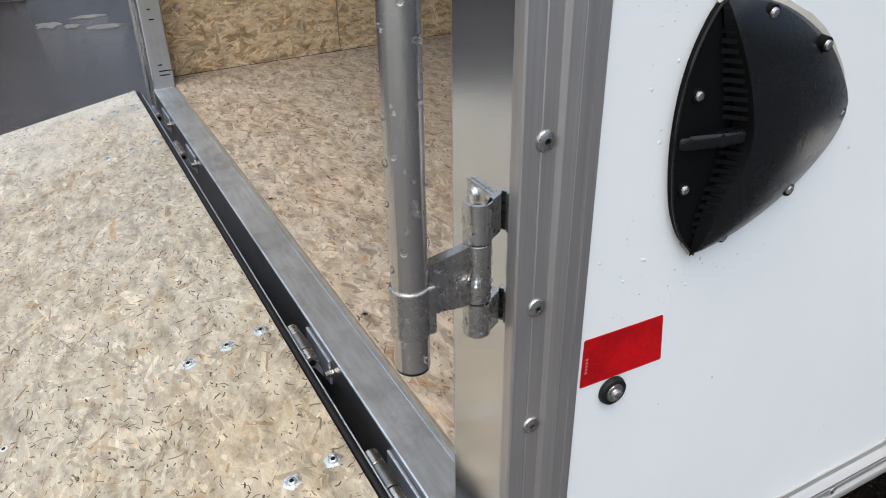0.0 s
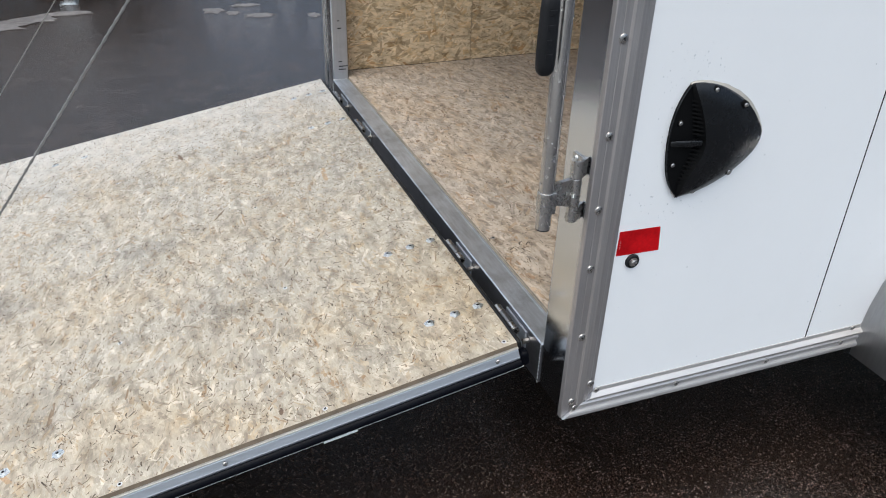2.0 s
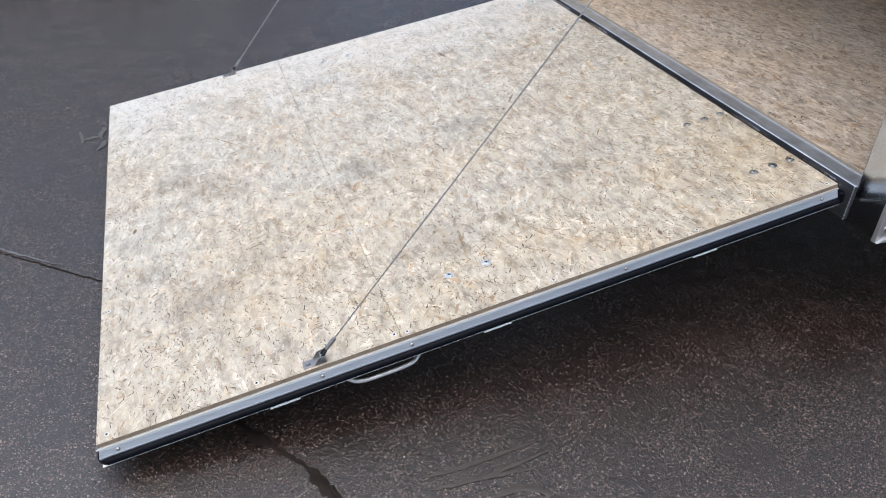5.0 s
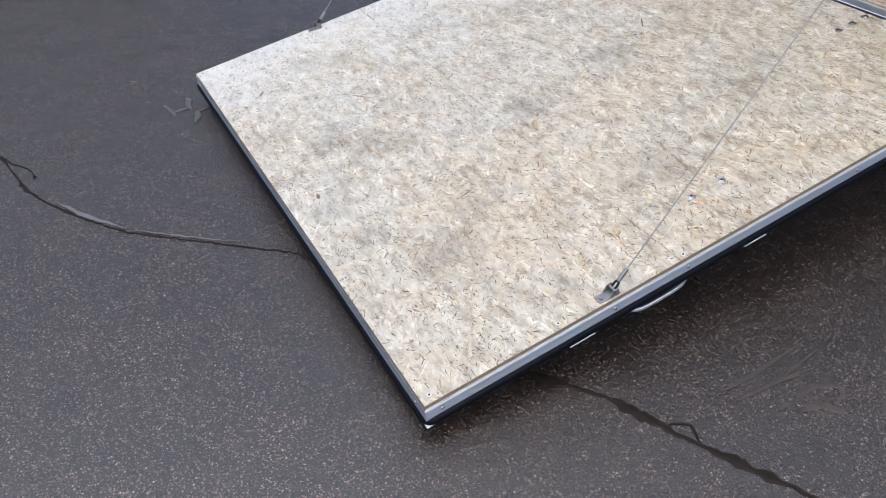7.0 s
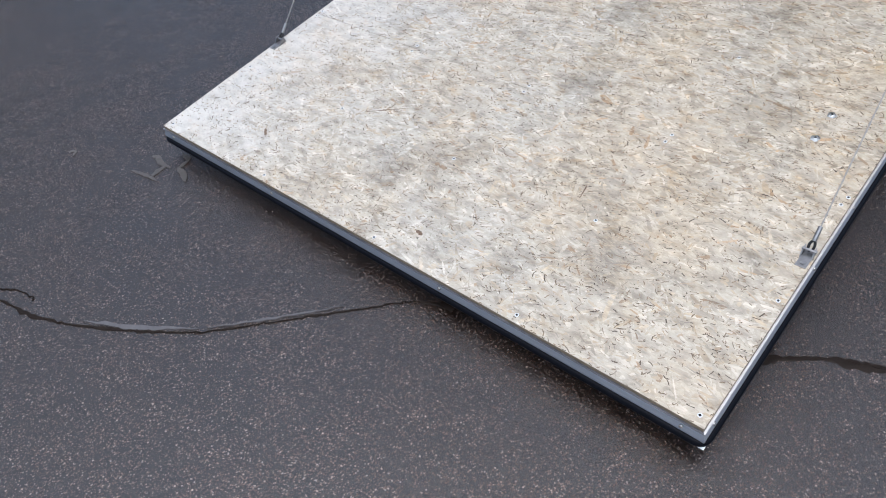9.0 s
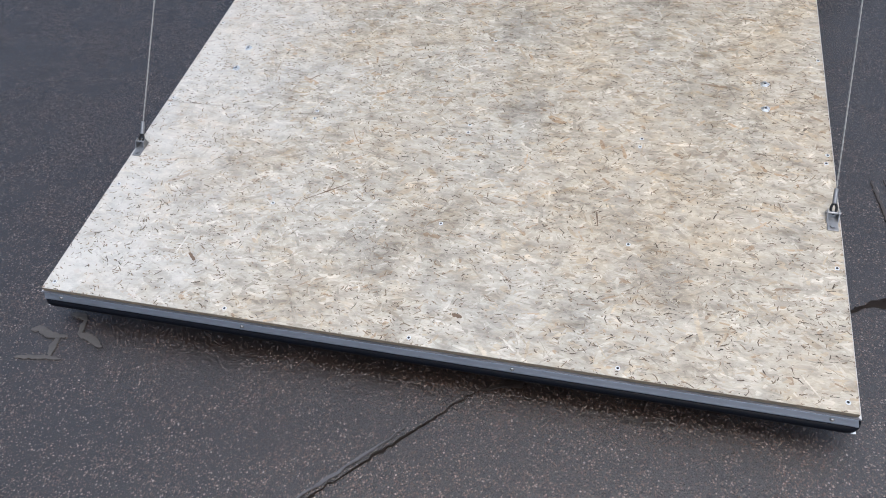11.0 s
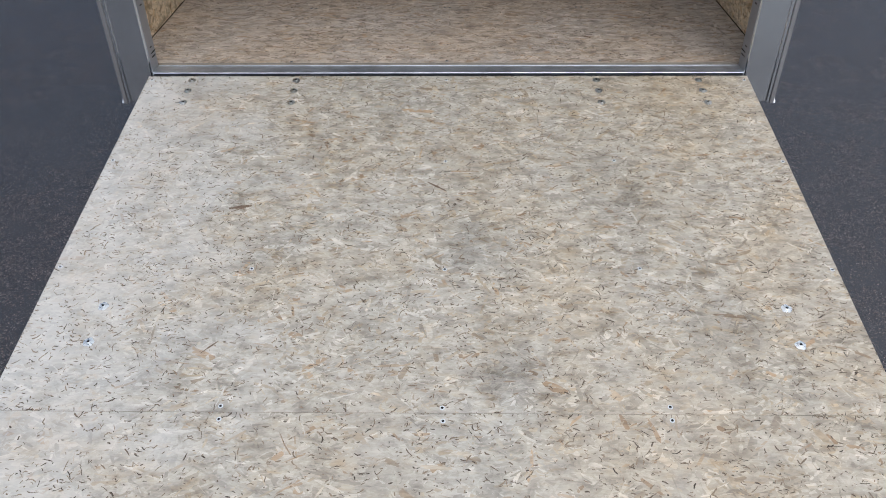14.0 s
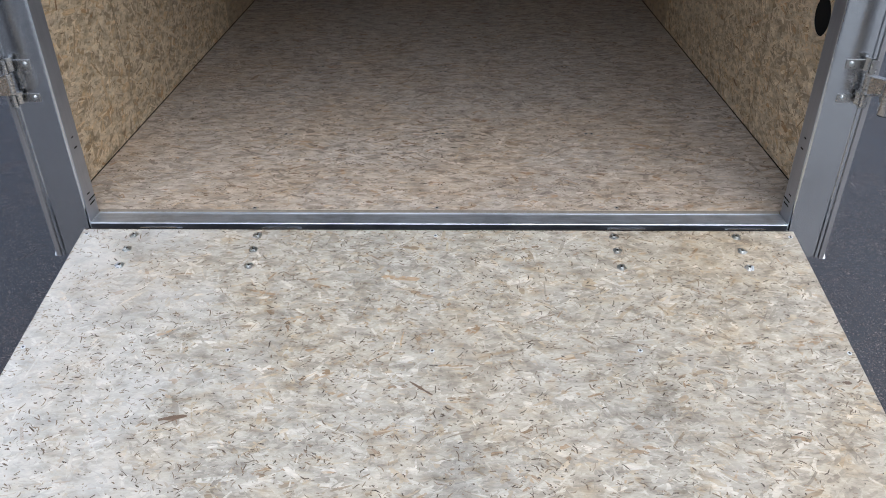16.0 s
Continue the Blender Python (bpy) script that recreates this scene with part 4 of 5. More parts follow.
for i in range(NV):
    a, b2 = ridge[i], ridge[i + 1]
    quad = [(a, vent_height(i)), (b2, vent_height(i + 1)), (b2 - Vector((0.006, 0)), 0.007), (a - Vector((0.006, 0)), 0.007)]
    bm.faces.new([bm.verts.new((p.x, -(Y0 + h), p.y)) for p, h in quad])
    quad = [(left[i], 0.005), (left[i + 1], 0.005), (b2, 0.005), (a, 0.005)]
    bm.faces.new([bm.verts.new((p.x, -(Y0 + h), p.y)) for p, h in quad])
    quad = [(left[i], 0.005), (left[i + 1], 0.005), (left[i + 1], 0.0005), (left[i], 0.0005)]
    bm.faces.new([bm.verts.new((p.x, -(Y0 + h), p.y)) for p, h in quad])
bmesh.ops.remove_doubles(bm, verts=bm.verts, dist=1e-5)
part("vent_scoop", bm, PLASTIC_DULL, vent, angle=30)
bm = bm_new()
rod(bm, (0.310, -1.0600, 0.930), (0.310, -1.0638, 0.930), 0.060, 32)
part("vent_duct", bm, DARK, vent, "dark round duct behind the vent")
# raised rim along the outer edge of the scoop
bm = bm_new()
sweep(bm, [(p.x, -(Y0 + 0.006), p.y) for p in left], 0.0012, 6)
part("vent_rim", bm, PLASTIC, vent)
for k in range(24):
    z = 1.020 - k * 0.0076
    if 0.924 < z < 0.948:
        continue
    i = min(range(NV + 1), key=lambda q: abs(ridge[q].y - z))
    h = vent_height(i)
    x1 = ridge[i].x - 0.002
    bm = bm_new()
    wide = 0.0135 * math.sin(math.pi * min(max((1.045 - z) / 0.225, 0.1), 0.9)) ** 0.6
    prism(bm, [(x1 - wide, 0.006), (x1, 0.006), (x1, h * 0.86), (x1 - wide * 0.6, h * 0.45)], lambda p, q, s: (p, -(Y0 + q), s), z - 0.0018, z + 0.0018)
    part("louvre", bm, PLASTIC_DULL, vent)
bm = bm_new()
prism(bm, [(0.128, 0.005), (0.136, 0.010), (0.165, 0.016), (0.187, 0.021), (0.189, 0.006)], lambda p, q, s: (p, -(Y0 + q), s), 0.930, 0.942)
bmesh.ops.bevel(bm, geom=bm.edges[:], offset=0.003, segments=2, profile=0.5, affect="EDGES")
part("vent_bridge", bm, PLASTIC, vent)
for x, z, h in ((0.200, 1.0290, 0.0125), (0.269, 0.9965, 0.0135), (0.1425, 0.973, 0.0065), (0.1425, 0.895, 0.0065), (0.3175, 0.9280, 0.0075), (0.2690, 0.8675, 0.0090), (0.1960, 0.8395, 0.0080)):
    bm = bm_new()
    rod(bm, (x, -(Y0 + 0.002), z), (x, -(Y0 + h), z), 0.0075, 16, 0.0062)
    if h > 0.015:
        rod(bm, (x + 0.002, -(Y0 + 0.002), z - 0.009), (x + 0.002, -(Y0 + h + 0.001), z - 0.009), 0.0062, 14, 0.0052)
    boss = part("screw_boss", bm, PLASTIC_DULL, vent)
    repeat("pan_screw", PAN_SCREW, facing((x, -(Y0 + h), z), (0, -1, 0), 900 * x) @ Matrix.Diagonal((0.84, 0.84, 0.7, 1)), vent)
# sealant squeezed out round the vent
bm = bm_new()
loop = resample(V_RIGHT, 40) + resample(V_LEFT, 40)[::-1][1:-1]
cen = Vector((0.225, 0.935))
ro = random.Random(3)
lo, hi = [], []
for p in loop:
    away = (p - cen).normalized()
    q = p + away * ((0.0012 + 0.0014 * ro.random()) + 0.0052 * max(0.0, away.dot(Vector((0.62, 0.785)))) ** 1.5)
    lo.append(bm.verts.new((q.x, -(Y0 + 0.0004), q.y)))
    hi.append(bm.verts.new((p.x, -(Y0 + 0.0030), p.y)))
for k in range(len(loop)):
    if min(loop[k].x, loop[(k + 1) % len(loop)].x) < 0.150:
        continue
    bm.faces.new((lo[k], lo[(k + 1) % len(loop)], hi[(k + 1) % len(loop)], hi[k]))
part("sealant_ring", bm, SEALANT, vent, "cream sealant squeezed out round the vent")

# red tape with its tiny print, and the round rubber stop below it
bm = bm_new()
prism(bm, [(0.0585, 0.7215), (0.0595, 0.7205), (0.150, 0.7185), (0.1515, 0.7195), (0.1465, 0.7685), (0.1455, 0.7695), (0.0605, 0.7715), (0.0590, 0.7705)], lambda p, q, s: (p, -s, q), 1.0691, 1.0698)
tape = part("reflective_tape", bm, RED, trailer, "glossy red reflective tape strip", smooth=False)
for k in range(5):
    bm = bm_new()
    box(bm, (0.0620 + (k % 2) * 0.0002, -1.0701, 0.735 + k * 0.0036), (0.0645, -1.0696, 0.7372 + k * 0.0036))
    part("print_bar", bm, PINK, tape)
bm = bm_new()
rod(bm, (0.0955, -1.069, 0.7045), (0.0955, -1.0745, 0.7045), 0.0150, 32, 0.0135, bevel=0.0012)
stop = part("rubber_stop", bm, RUBBER, trailer, "round black rubber stop with steel washer")
bm = bm_new()
rod(bm, (0.0955, -1.0743, 0.7045), (0.0955, -1.0760, 0.7045), 0.0092, 24, 0.0088)
part("washer", bm, STAIN, stop)
repeat("pan_screw", PAN_SCREW, facing((0.0955, -1.0758, 0.7045), (0, -1, 0), 20), stop)

# ---- lock bars on the rear posts ----


def lock_bar(side):
    """A vertical lock tube swung open on its post hinge, with a rubber-gripped handle."""
    def w(x, y, z):
        return (x, side * y, z)

    px, py = -0.098, 1.062
    bm = bm_new()
    rod(bm, w(px, py, 0.803), w(px, py, 2.30), 0.0133, 28)
    bar = part("lock_bar", bm, TUBE, trailer, "vertical bare metal lock tube with drops")
    bm = bm_new()
    rod(bm, w(px, py, 0.8005), w(px, py, 0.8045), 0.0128, 24)
    part("end_plug", bm, RUBBER, bar, "black plastic end plug")
    for z0 in (0.82, 1.95):
        # clamp round the tube
        bm = bm_new()
        rod(bm, w(px, py, z0 + 0.0125), w(px, py, z0 + 0.0525), 0.0152, 28, bevel=0.0012)
        box(bm, (px + 0.002, min(side * (py - 0.012), side * (py + 0.012)), z0 + 0.0125), (px + 0.0155, max(side * (py - 0.012), side * (py + 0.012)), z0 + 0.0525), 0.002)
        clamp = part("clamp", bm, STAIN, bar, "stainless clamp welded round the tube")
        # pressed arm between clamp and knuckle
        bm = bm_new()
        kx, ky = -0.031, 1.042
        a, b = Vector((px + 0.012, side * (py - 0.001))), Vector((kx - 0.006, side * ky))
        t = (b - a).normalized()
        s = Vector((-t.y, t.x)) * 0.0045
        steps = 8
        rows = []
        for k in range(steps + 1):
            f = k / steps
            p = a.lerp(b, f)
            ease = 3 * f * f - 2 * f ** 3
            zlo, zhi = z0 + 0.0217 - 0.0130 * ease, z0 + 0.0640 - 0.0035 * ease
            rows.append([bm.verts.new((*(p + s * c), z)) for c, z in ((1, zlo), (1.6, zlo + 0.003), (0.7, zlo + 0.006), (0.7, zhi - 0.006), (1.6, zhi - 0.003), (1, zhi), (-1, zhi), (-1, zlo))])
        for p, q in zip(rows, rows[1:]):
            for k in range(8):
                bm.faces.new((p[k], p[(k + 1) % 8], q[(k + 1) % 8], q[k]))
        bm.faces.new(rows[0][::-1]), bm.faces.new(rows[-1])
        part("arm", bm, STAIN, bar, "pressed stainless hinge arm", angle=40)
        # middle knuckle with grease fitting
        bm = bm_new()
        rod(bm, w(kx, ky, z0 + 0.0085), w(kx, ky, z0 + 0.0600), 0.0110, 24, bevel=0.001)
        part("knuckle", bm, STAIN, bar)
        bm = bm_new()
        g = Vector((-0.55, side * 0.835, 0)).normalized()
        c = Vector(w(kx, ky, z0 + 0.029))
        rod(bm, c + g * 0.009, c + g * 0.0130, 0.0042, 6)
        rod(bm, c + g * 0.0130, c + g * 0.0165, 0.0030, 12, 0.0018)
        bmesh.ops.create_icosphere(bm, subdivisions=2, radius=0.0024, matrix=Matrix.Translation(c + g * 0.0175))
        part("grease_fitting", bm, ZINC, bar, "small bright grease fitting")
        # folded bracket straps, one above and one below the knuckle
        for zk, tall in ((z0 + 0.0612, 0.0325), (z0 - 0.0230, 0.0305)):
            bm = bm_new()
            outer, inner = [], []
            for k in range(15):
                a2 = radians(-110 + k * 250 / 14)
                outer.append((kx - 0.0112 * math.sin(a2), ky + 0.0112 * math.cos(a2)))
                inner.append((kx - 0.0078 * math.sin(a2), ky + 0.0078 * math.cos(a2)))
            shape = outer + inner[::-1]
            prism(bm, shape, lambda p, q, s2: (p, side * q, s2), zk, zk + tall)
            prism(bm, [(kx, ky + 0.0112), (-0.0092, ky - 0.002), (-0.0072, ky - 0.006), (-0.0104, ky - 0.009), (kx + 0.003, ky + 0.0074)], lambda p, q, s2: (p, side * q, s2), zk, zk + tall)
            lo, hi = sorted((side * (ky - 0.052), side * (ky - 0.006)))
            box(bm, (-0.0105, lo, zk + 0.003), (-0.0071, hi, zk + tall - 0.006), 0.0008)
            strap = part("hinge_strap", bm, STAIN, bar, "folded stainless hinge strap bolted to the post", angle=30)
            bm = bm_new()
            c = Vector(w(-0.0105, ky - 0.040, zk + tall / 2))
            rod(bm, c, c + Vector((-0.0022, 0, 0)), 0.0070, 16, 0.0064)
            bmesh.ops.create_uvsphere(bm, u_segments=14, v_segments=8, radius=0.0052, matrix=Matrix.Translation(c + Vector((-0.0022, 0, 0))) @ Matrix.Diagonal((0.35, 1, 1, 1)))
            part("bolt_head", bm, ZINC, bar)
        bm = bm_new()
        rod(bm, w(kx, ky, z0 - 0.0225), w(kx, ky, z0 + 0.088), 0.0062, 16)
        part("hinge_pin", bm, RUBBER, bar, "dark hinge pin")
    # handle: flat steel bar with a moulded rubber grip
    gx, gy = -0.143, 1.097
    bm = bm_new()
    sweep(bm, [w(gx, gy, 1.15), w(gx, gy, 1.22), w(gx + 0.004, gy, 1.30), w(gx + 0.03, gy - 0.02, 1.36), w(px, py, 1.40)], 0.0085, 12)
    handle = part("handle", bm, ALU, bar, "bent metal handle bar")
    bm = bm_new()
    t = Vector((px - gx, side * (py - gy), 0)).normalized()
    n2 = Vector((-t.y, t.x, 0))
    path = [1.086, 1.0875, 1.0905, 1.095, 1.103, 1.118, 1.141, 1.166, 1.188, 1.198, 1.202]
    wid = [0.004, 0.0085, 0.0115, 0.0138, 0.0146, 0.0150, 0.0148, 0.0144, 0.0140, 0.0130, 0.0105]
    rows = []
    for z, wd in zip(path, wid):
        rows.append([bm.verts.new(Vector(w(gx, gy, z)) + Vector((1, 0, 0)) * (wd * math.copysign(abs(math.cos(a2)) ** 0.7, math.cos(a2))) + Vector((0, 1, 0)) * (wd * 0.72 * math.copysign(abs(math.sin(a2)) ** 0.7, math.sin(a2)))) for a2 in [k * math.tau / 20 for k in range(20)]])
    for p, q in zip(rows, rows[1:]):
        for k in range(20):
            bm.faces.new((p[k], p[(k + 1) % 20], q[(k + 1) % 20], q[k]))
    bm.faces.new(rows[0][::-1]), bm.faces.new(rows[-1])
    part("grip", bm, RUBBER, bar, "black rubber hand grip with raised ribs", angle=60)
    for k in range(4):
        bm = bm_new()
        z = 1.114 + k * 0.021
        yy = side * (gy + 0.0105)
        box(bm, (gx - 0.006, min(yy, yy + side * 0.0012), z), (gx + 0.006, max(yy, yy + side * 0.0012), z + 0.007), 0.0005)
        part("grip_rib", bm, RUBBER, bar)
    return bar


lock_bar(-1), lock_bar(1)

# ---- ramp door ----
TILT_A = math.atan(0.1855)
CA, SA = math.cos(TILT_A), math.sin(TILT_A)
R_LONG, R_HALF = 1.927, 0.945
RAMP = Matrix(((-CA, 0, -SA, -0.063), (0, -1, 0, 0), (-SA, 0, CA, 0.4633), (0, 0, 0, 1)))


def on_ramp(u, y, h=0.0):
    return RAMP @ Vector((u, -y, h))


N_UP = Vector((-SA, 0, CA))
bm = bm_new()
box(bm, (-0.006, -R_HALF - 0.0095, -0.0638), (R_LONG + 0.0105, R_HALF + 0.0095, -0.0624), 0.0004, 1)
ramp_door = part("ramp_door", bm, WHITE, trailer, "rear ramp door lowered to the ground, white outer skin", m=RAMP)
# board deck in two sheets with a joint across
for a, b in ((0.0, 1.2177), (1.2183, R_LONG)):
    bm = bm_new()
    box(bm, (a, -R_HALF, -0.0118), (b, R_HALF, 0.0), 0.0004, 1)
    edged(bm, (0, 0, 1))
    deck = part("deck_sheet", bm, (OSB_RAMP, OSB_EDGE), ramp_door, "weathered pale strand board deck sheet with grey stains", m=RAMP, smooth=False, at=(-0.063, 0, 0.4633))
    lay_strands(deck, lambda P, Q, H: (-CA * P - SA * H, -Q, -SA * P + CA * H), (a, b, -R_HALF, R_HALF), int(11500 * (b - a) * 2 * R_HALF), 0.038, 0.0078, 90, 34, 11 + int(a), GAP_RAMP, slits=3900)
bm = bm_new()
box(bm, (0.01, -R_HALF + 0.02, -0.062), (R_LONG - 0.02, R_HALF - 0.02, -0.0122))
part("ramp_core", bm, DARK, ramp_door, m=RAMP)

LIP = [(-0.03, -0.0120), (0.0048, -0.0120), (0.0056, -0.0128), (0.0052, -0.0142), (-0.03, -0.0142)]
RAIL = [(-0.03, -0.0145), (-0.0040, -0.0150), (-0.0045, -0.0190), (0.0015, -0.0196), (0.0022, -0.0204), (0.0068, -0.0352), (0.0075, -0.0364), (0.0078, -0.0376), (0.0076, -0.0388), (0.0072, -0.0420), (-0.03, -0.0420)]
SEAL = [(-0.006, -0.0421)] + [(0.0065 + 0.0110 * math.cos(radians(a)), -0.0505 + 0.0100 * math.sin(radians(a))) for a in range(125, -85, -15)] + [(-0.006, -0.0620)]


def rim(outline, seg):
    """One mitred length of an edge profile along a side (seg 0 or 2) or the tail (seg 1) of the ramp."""
    def corner(k, o):
        return ((0.0, -(R_HALF + o)), (R_LONG + o, -(R_HALF + o)), (R_LONG + o, R_HALF + o), (0.0, R_HALF + o))[k]

    b = bm_new()
    ends = [[b.verts.new((*corner(k, o), h)) for o, h in outline] for k in (seg, seg + 1)]
    n = len(outline)
    for i in range(n):
        b.faces.new((ends[0][i], ends[0][(i + 1) % n], ends[1][(i + 1) % n], ends[1][i]))
    b.faces.new(ends[0][::-1]), b.faces.new(ends[1])
    return b


def round_rim(outline, rc=0.014, steps=8):
    """One length of an edge profile bent round both tail corners of the ramp."""
    line = [(0.0, -R_HALF, 0, -1)]
    for side, a0 in ((-1, -90), (1, 0)):
        for k in range(steps + 1):
            a = radians(a0 + 90 * k / steps)
            line.append((R_LONG - rc + rc * math.cos(a), side * (R_HALF - rc) + rc * math.sin(a), math.cos(a), math.sin(a)))
    line.append((0.0, R_HALF, 0, 1))
    b = bm_new()
    rows = [[b.verts.new((x + nx * o, y + ny * o, h)) for o, h in outline] for x, y, nx, ny in line]
    n = len(outline)
    for p, q in zip(rows, rows[1:]):
        for i in range(n):
            b.faces.new((p[i], p[(i + 1) % n], q[(i + 1) % n], q[i]))
    b.faces.new(rows[0][::-1]), b.faces.new(rows[-1])
    return b


part("rubber_seal", round_rim(SEAL), SEAL_RUBBER, ramp_door, "black rubber bulb seal round the ramp edge", m=RAMP, angle=50)
for seg in range(3):
    # the tail length takes the shade-toned copy of the side rail metal
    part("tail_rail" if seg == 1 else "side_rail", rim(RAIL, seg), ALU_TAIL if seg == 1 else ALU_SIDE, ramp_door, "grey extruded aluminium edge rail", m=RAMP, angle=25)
    # tail lip is coloured dark to draw the shadow gap below the deck edge
    part("rail_lip", rim(LIP, seg), SHADED_STEEL if seg == 1 else ALU_PALE, ramp_door, "thin metal lip under the board edge, darkened as a shadow gap" if seg == 1 else "bright thin aluminium lip under the board edge", m=RAMP, angle=25)
# hinge edge: black seal strip and thin metal lip
bm = bm_new()
box(bm, (-0.0125, -R_HALF + 0.004, -0.034), (-0.0006, R_HALF - 0.004, -0.004), 0.005, 3)
part("rubber_seal", bm, RUBBER, ramp_door, "black rubber strip along the hinge edge", m=RAMP)
bm = bm_new()
box(bm, (-0.0160, -R_HALF + 0.014, -0.060), (-0.0130, R_HALF - 0.014, -0.015), 0.0008)
box(bm, (-0.0130, -R_HALF + 0.014, -0.060), (0.02, R_HALF - 0.014, -0.036))
part("hinge_rail", bm, ALU_SIDE, ramp_door, "grey aluminium lip along the hinge edge", m=RAMP)
# rounded rubber ends where the bulb seal turns in to the hinge edge
for y in (-1, 1):
    bm = bm_new()
    a, b = sorted((y * (R_HALF - 0.012), y * (R_HALF + 0.0150)))
    box(bm, (-0.0200, a, -0.0610), (-0.0006, b, -0.0240), 0.008, 4)
    part("seal_end", bm, SEAL_RUBBER, ramp_door, "rounded black rubber end of the seal", m=RAMP)

# screws through the deck
for u, ys in ((0.022, (-0.93, 0.0, 0.93)), (0.417, (-0.933, -0.469, -0.002, 0.460, 0.93)), (0.820, (-0.932, -0.473, -0.004, 0.463, 0.932)), (1.203, (-0.932, -0.472, -0.003, 0.456, 0.93)), (1.234, (-0.927, -0.470, -0.005, 0.453, 0.93)), (1.568, (-0.928, -0.467, -0.006, 0.454, 0.921)), (1.907, (-0.924, -0.473, -0.012, 0.447, 0.92))):
    for y in ys:
        m4 = facing(on_ramp(u + 0.003 * math.sin(31 * y + u), y, 0.0), N_UP, 200 * y)
        repeat("screw", SCREW, m4, ramp_door)
        repeat("screw_recess", HOLE, m4 @ pose(0, 0, 0.0008), ramp_door)
for y in (-0.79, -0.471, 0.470, 0.80):
    for u in (0.024, 0.080, 0.142):
        repeat("bolt", BOLT, facing(on_ramp(u, y + 0.002 * math.sin(u * 90), 0.0), N_UP, 700 * u + 90 * y), ramp_door, "bright zinc bolt with washer")
for y in (-0.787, 0.786):
    for u in (0.940, 1.043):
        repeat("bolt", BOLT, facing(on_ramp(u, y, 0.0), N_UP, 700 * u + 90 * y), ramp_door, "bright zinc bolt with washer")
# a few long brown strands in the deck surface
STRAND = plain("brown_strand", (0.12, 0.078, 0.048), 0.6, 0.35, 90, 0.3)
for k, (xa, ya, xb, yb, wd) in enumerate(((-0.663, 0.562, -0.652, 0.504, 0.0105), (-0.560, 0.045, -0.596, -0.006, 0.006), (-0.555, -0.887, -0.557, -0.906, 0.009), (-1.795, 0.610, -1.816, 0.585, 0.010), (-1.584, 0.378, -1.510, 0.271, 0.0035), (-1.864, -0.094, -1.870, -0.118, 0.010), (-0.675, 0.554, -0.653, 0.511, 0.004), (-1.514, -0.382, -1.558, -0.390, 0.005), (-1.116, 0.529, -1.084, 0.497, 0.004))):
    bm = bm_new()
    r3 = random.Random(k)
    a, b = Vector(((-0.063 - xa) / CA, -ya)), Vector(((-0.063 - xb) / CA, -yb))
    t = (b - a).normalized()
    s = Vector((-t.y, t.x))
    up_side, low_side = [], []
    for i in range(7):
        f = i / 6
        p = a.lerp(b, f)
        wv = wd * 0.5 * (0.55 + 0.6 * math.sin(math.pi * f)) * r3.uniform(0.6, 1.2)
        up_side.append(bm.verts.new((*(p + s * wv), 0.0006)))
        low_side.append(bm.verts.new((*(p - s * wv * r3.uniform(0.6, 1.1)), 0.0006)))
    for i in range(6):
        bm.faces.new((low_side[i], low_side[i + 1], up_side[i + 1], up_side[i]))
    part("strand", bm, STRAND, ramp_door, "brown wood strand in the board", m=RAMP)

# screws along the edge rails
for y in (-1, 1):
    for u in (0.05, 0.63, 1.20, 1.42, 1.89):
        repeat("rail_screw", PAN_SCREW, facing(on_ramp(u, y * (R_HALF + 0.0050), -0.028), (RAMP.to_3x3() @ Vector((0, -y, 0.2))).normalized(), 100 * u), ramp_door)
for y in (-0.90, -0.25, 0.40, 0.90):
    repeat("rail_screw", PAN_SCREW, facing(on_ramp(R_LONG + 0.0050, y, -0.028), (RAMP.to_3x3() @ Vector((1, 0, 0.2))).normalized(), 100 * y), ramp_door)

# hinges between ramp and sill
for y in (-0.79, -0.471, 0.470, 0.80):
    hx, hz = -0.037, 0.443
    bm = bm_new()
    box(bm, (-0.0140, y - 0.100, 0.395), (-0.0092, y + 0.004, 0.440), 0.001)
    hinge = part("hinge", bm, ALU_SIDE, trailer, "dull steel butt hinge on the sill")
    bm = bm_new()
    prism(bm, [(-0.0165, 0.398), (-0.0165, 0.408), (-0.028, 0.436), (-0.036, 0.434)], lambda p, q, s: (p, s, q), y - 0.085, y - 0.030)
    part("hinge_leaf", bm, ALU_SIDE, hinge)
    for a, b, r in ((0.004, -0.022, 0.0108), (-0.024, -0.066, 0.0116), (-0.068, -0.094, 0.0108)):
        bm = bm_new()
        rod(bm, (hx, y + a, hz), (hx, y + b, hz), r, 20, bevel=0.0008)
        part("knuckle", bm, RUSTY_ZINC if r > 0.011 else STAIN, hinge)
    bm = bm_new()
    rod(bm, (hx, y - 0.093, hz), (hx, y - 0.097, hz), 0.0052, 14)
    part("hinge_pin", bm, DARK, hinge)
    bm = bm_new()
    rod(bm, (-0.0100, y - 0.107, 0.422), (-0.0240, y - 0.107, 0.422), 0.0065, 6)
    part("hinge_nut", bm, STAIN, hinge)

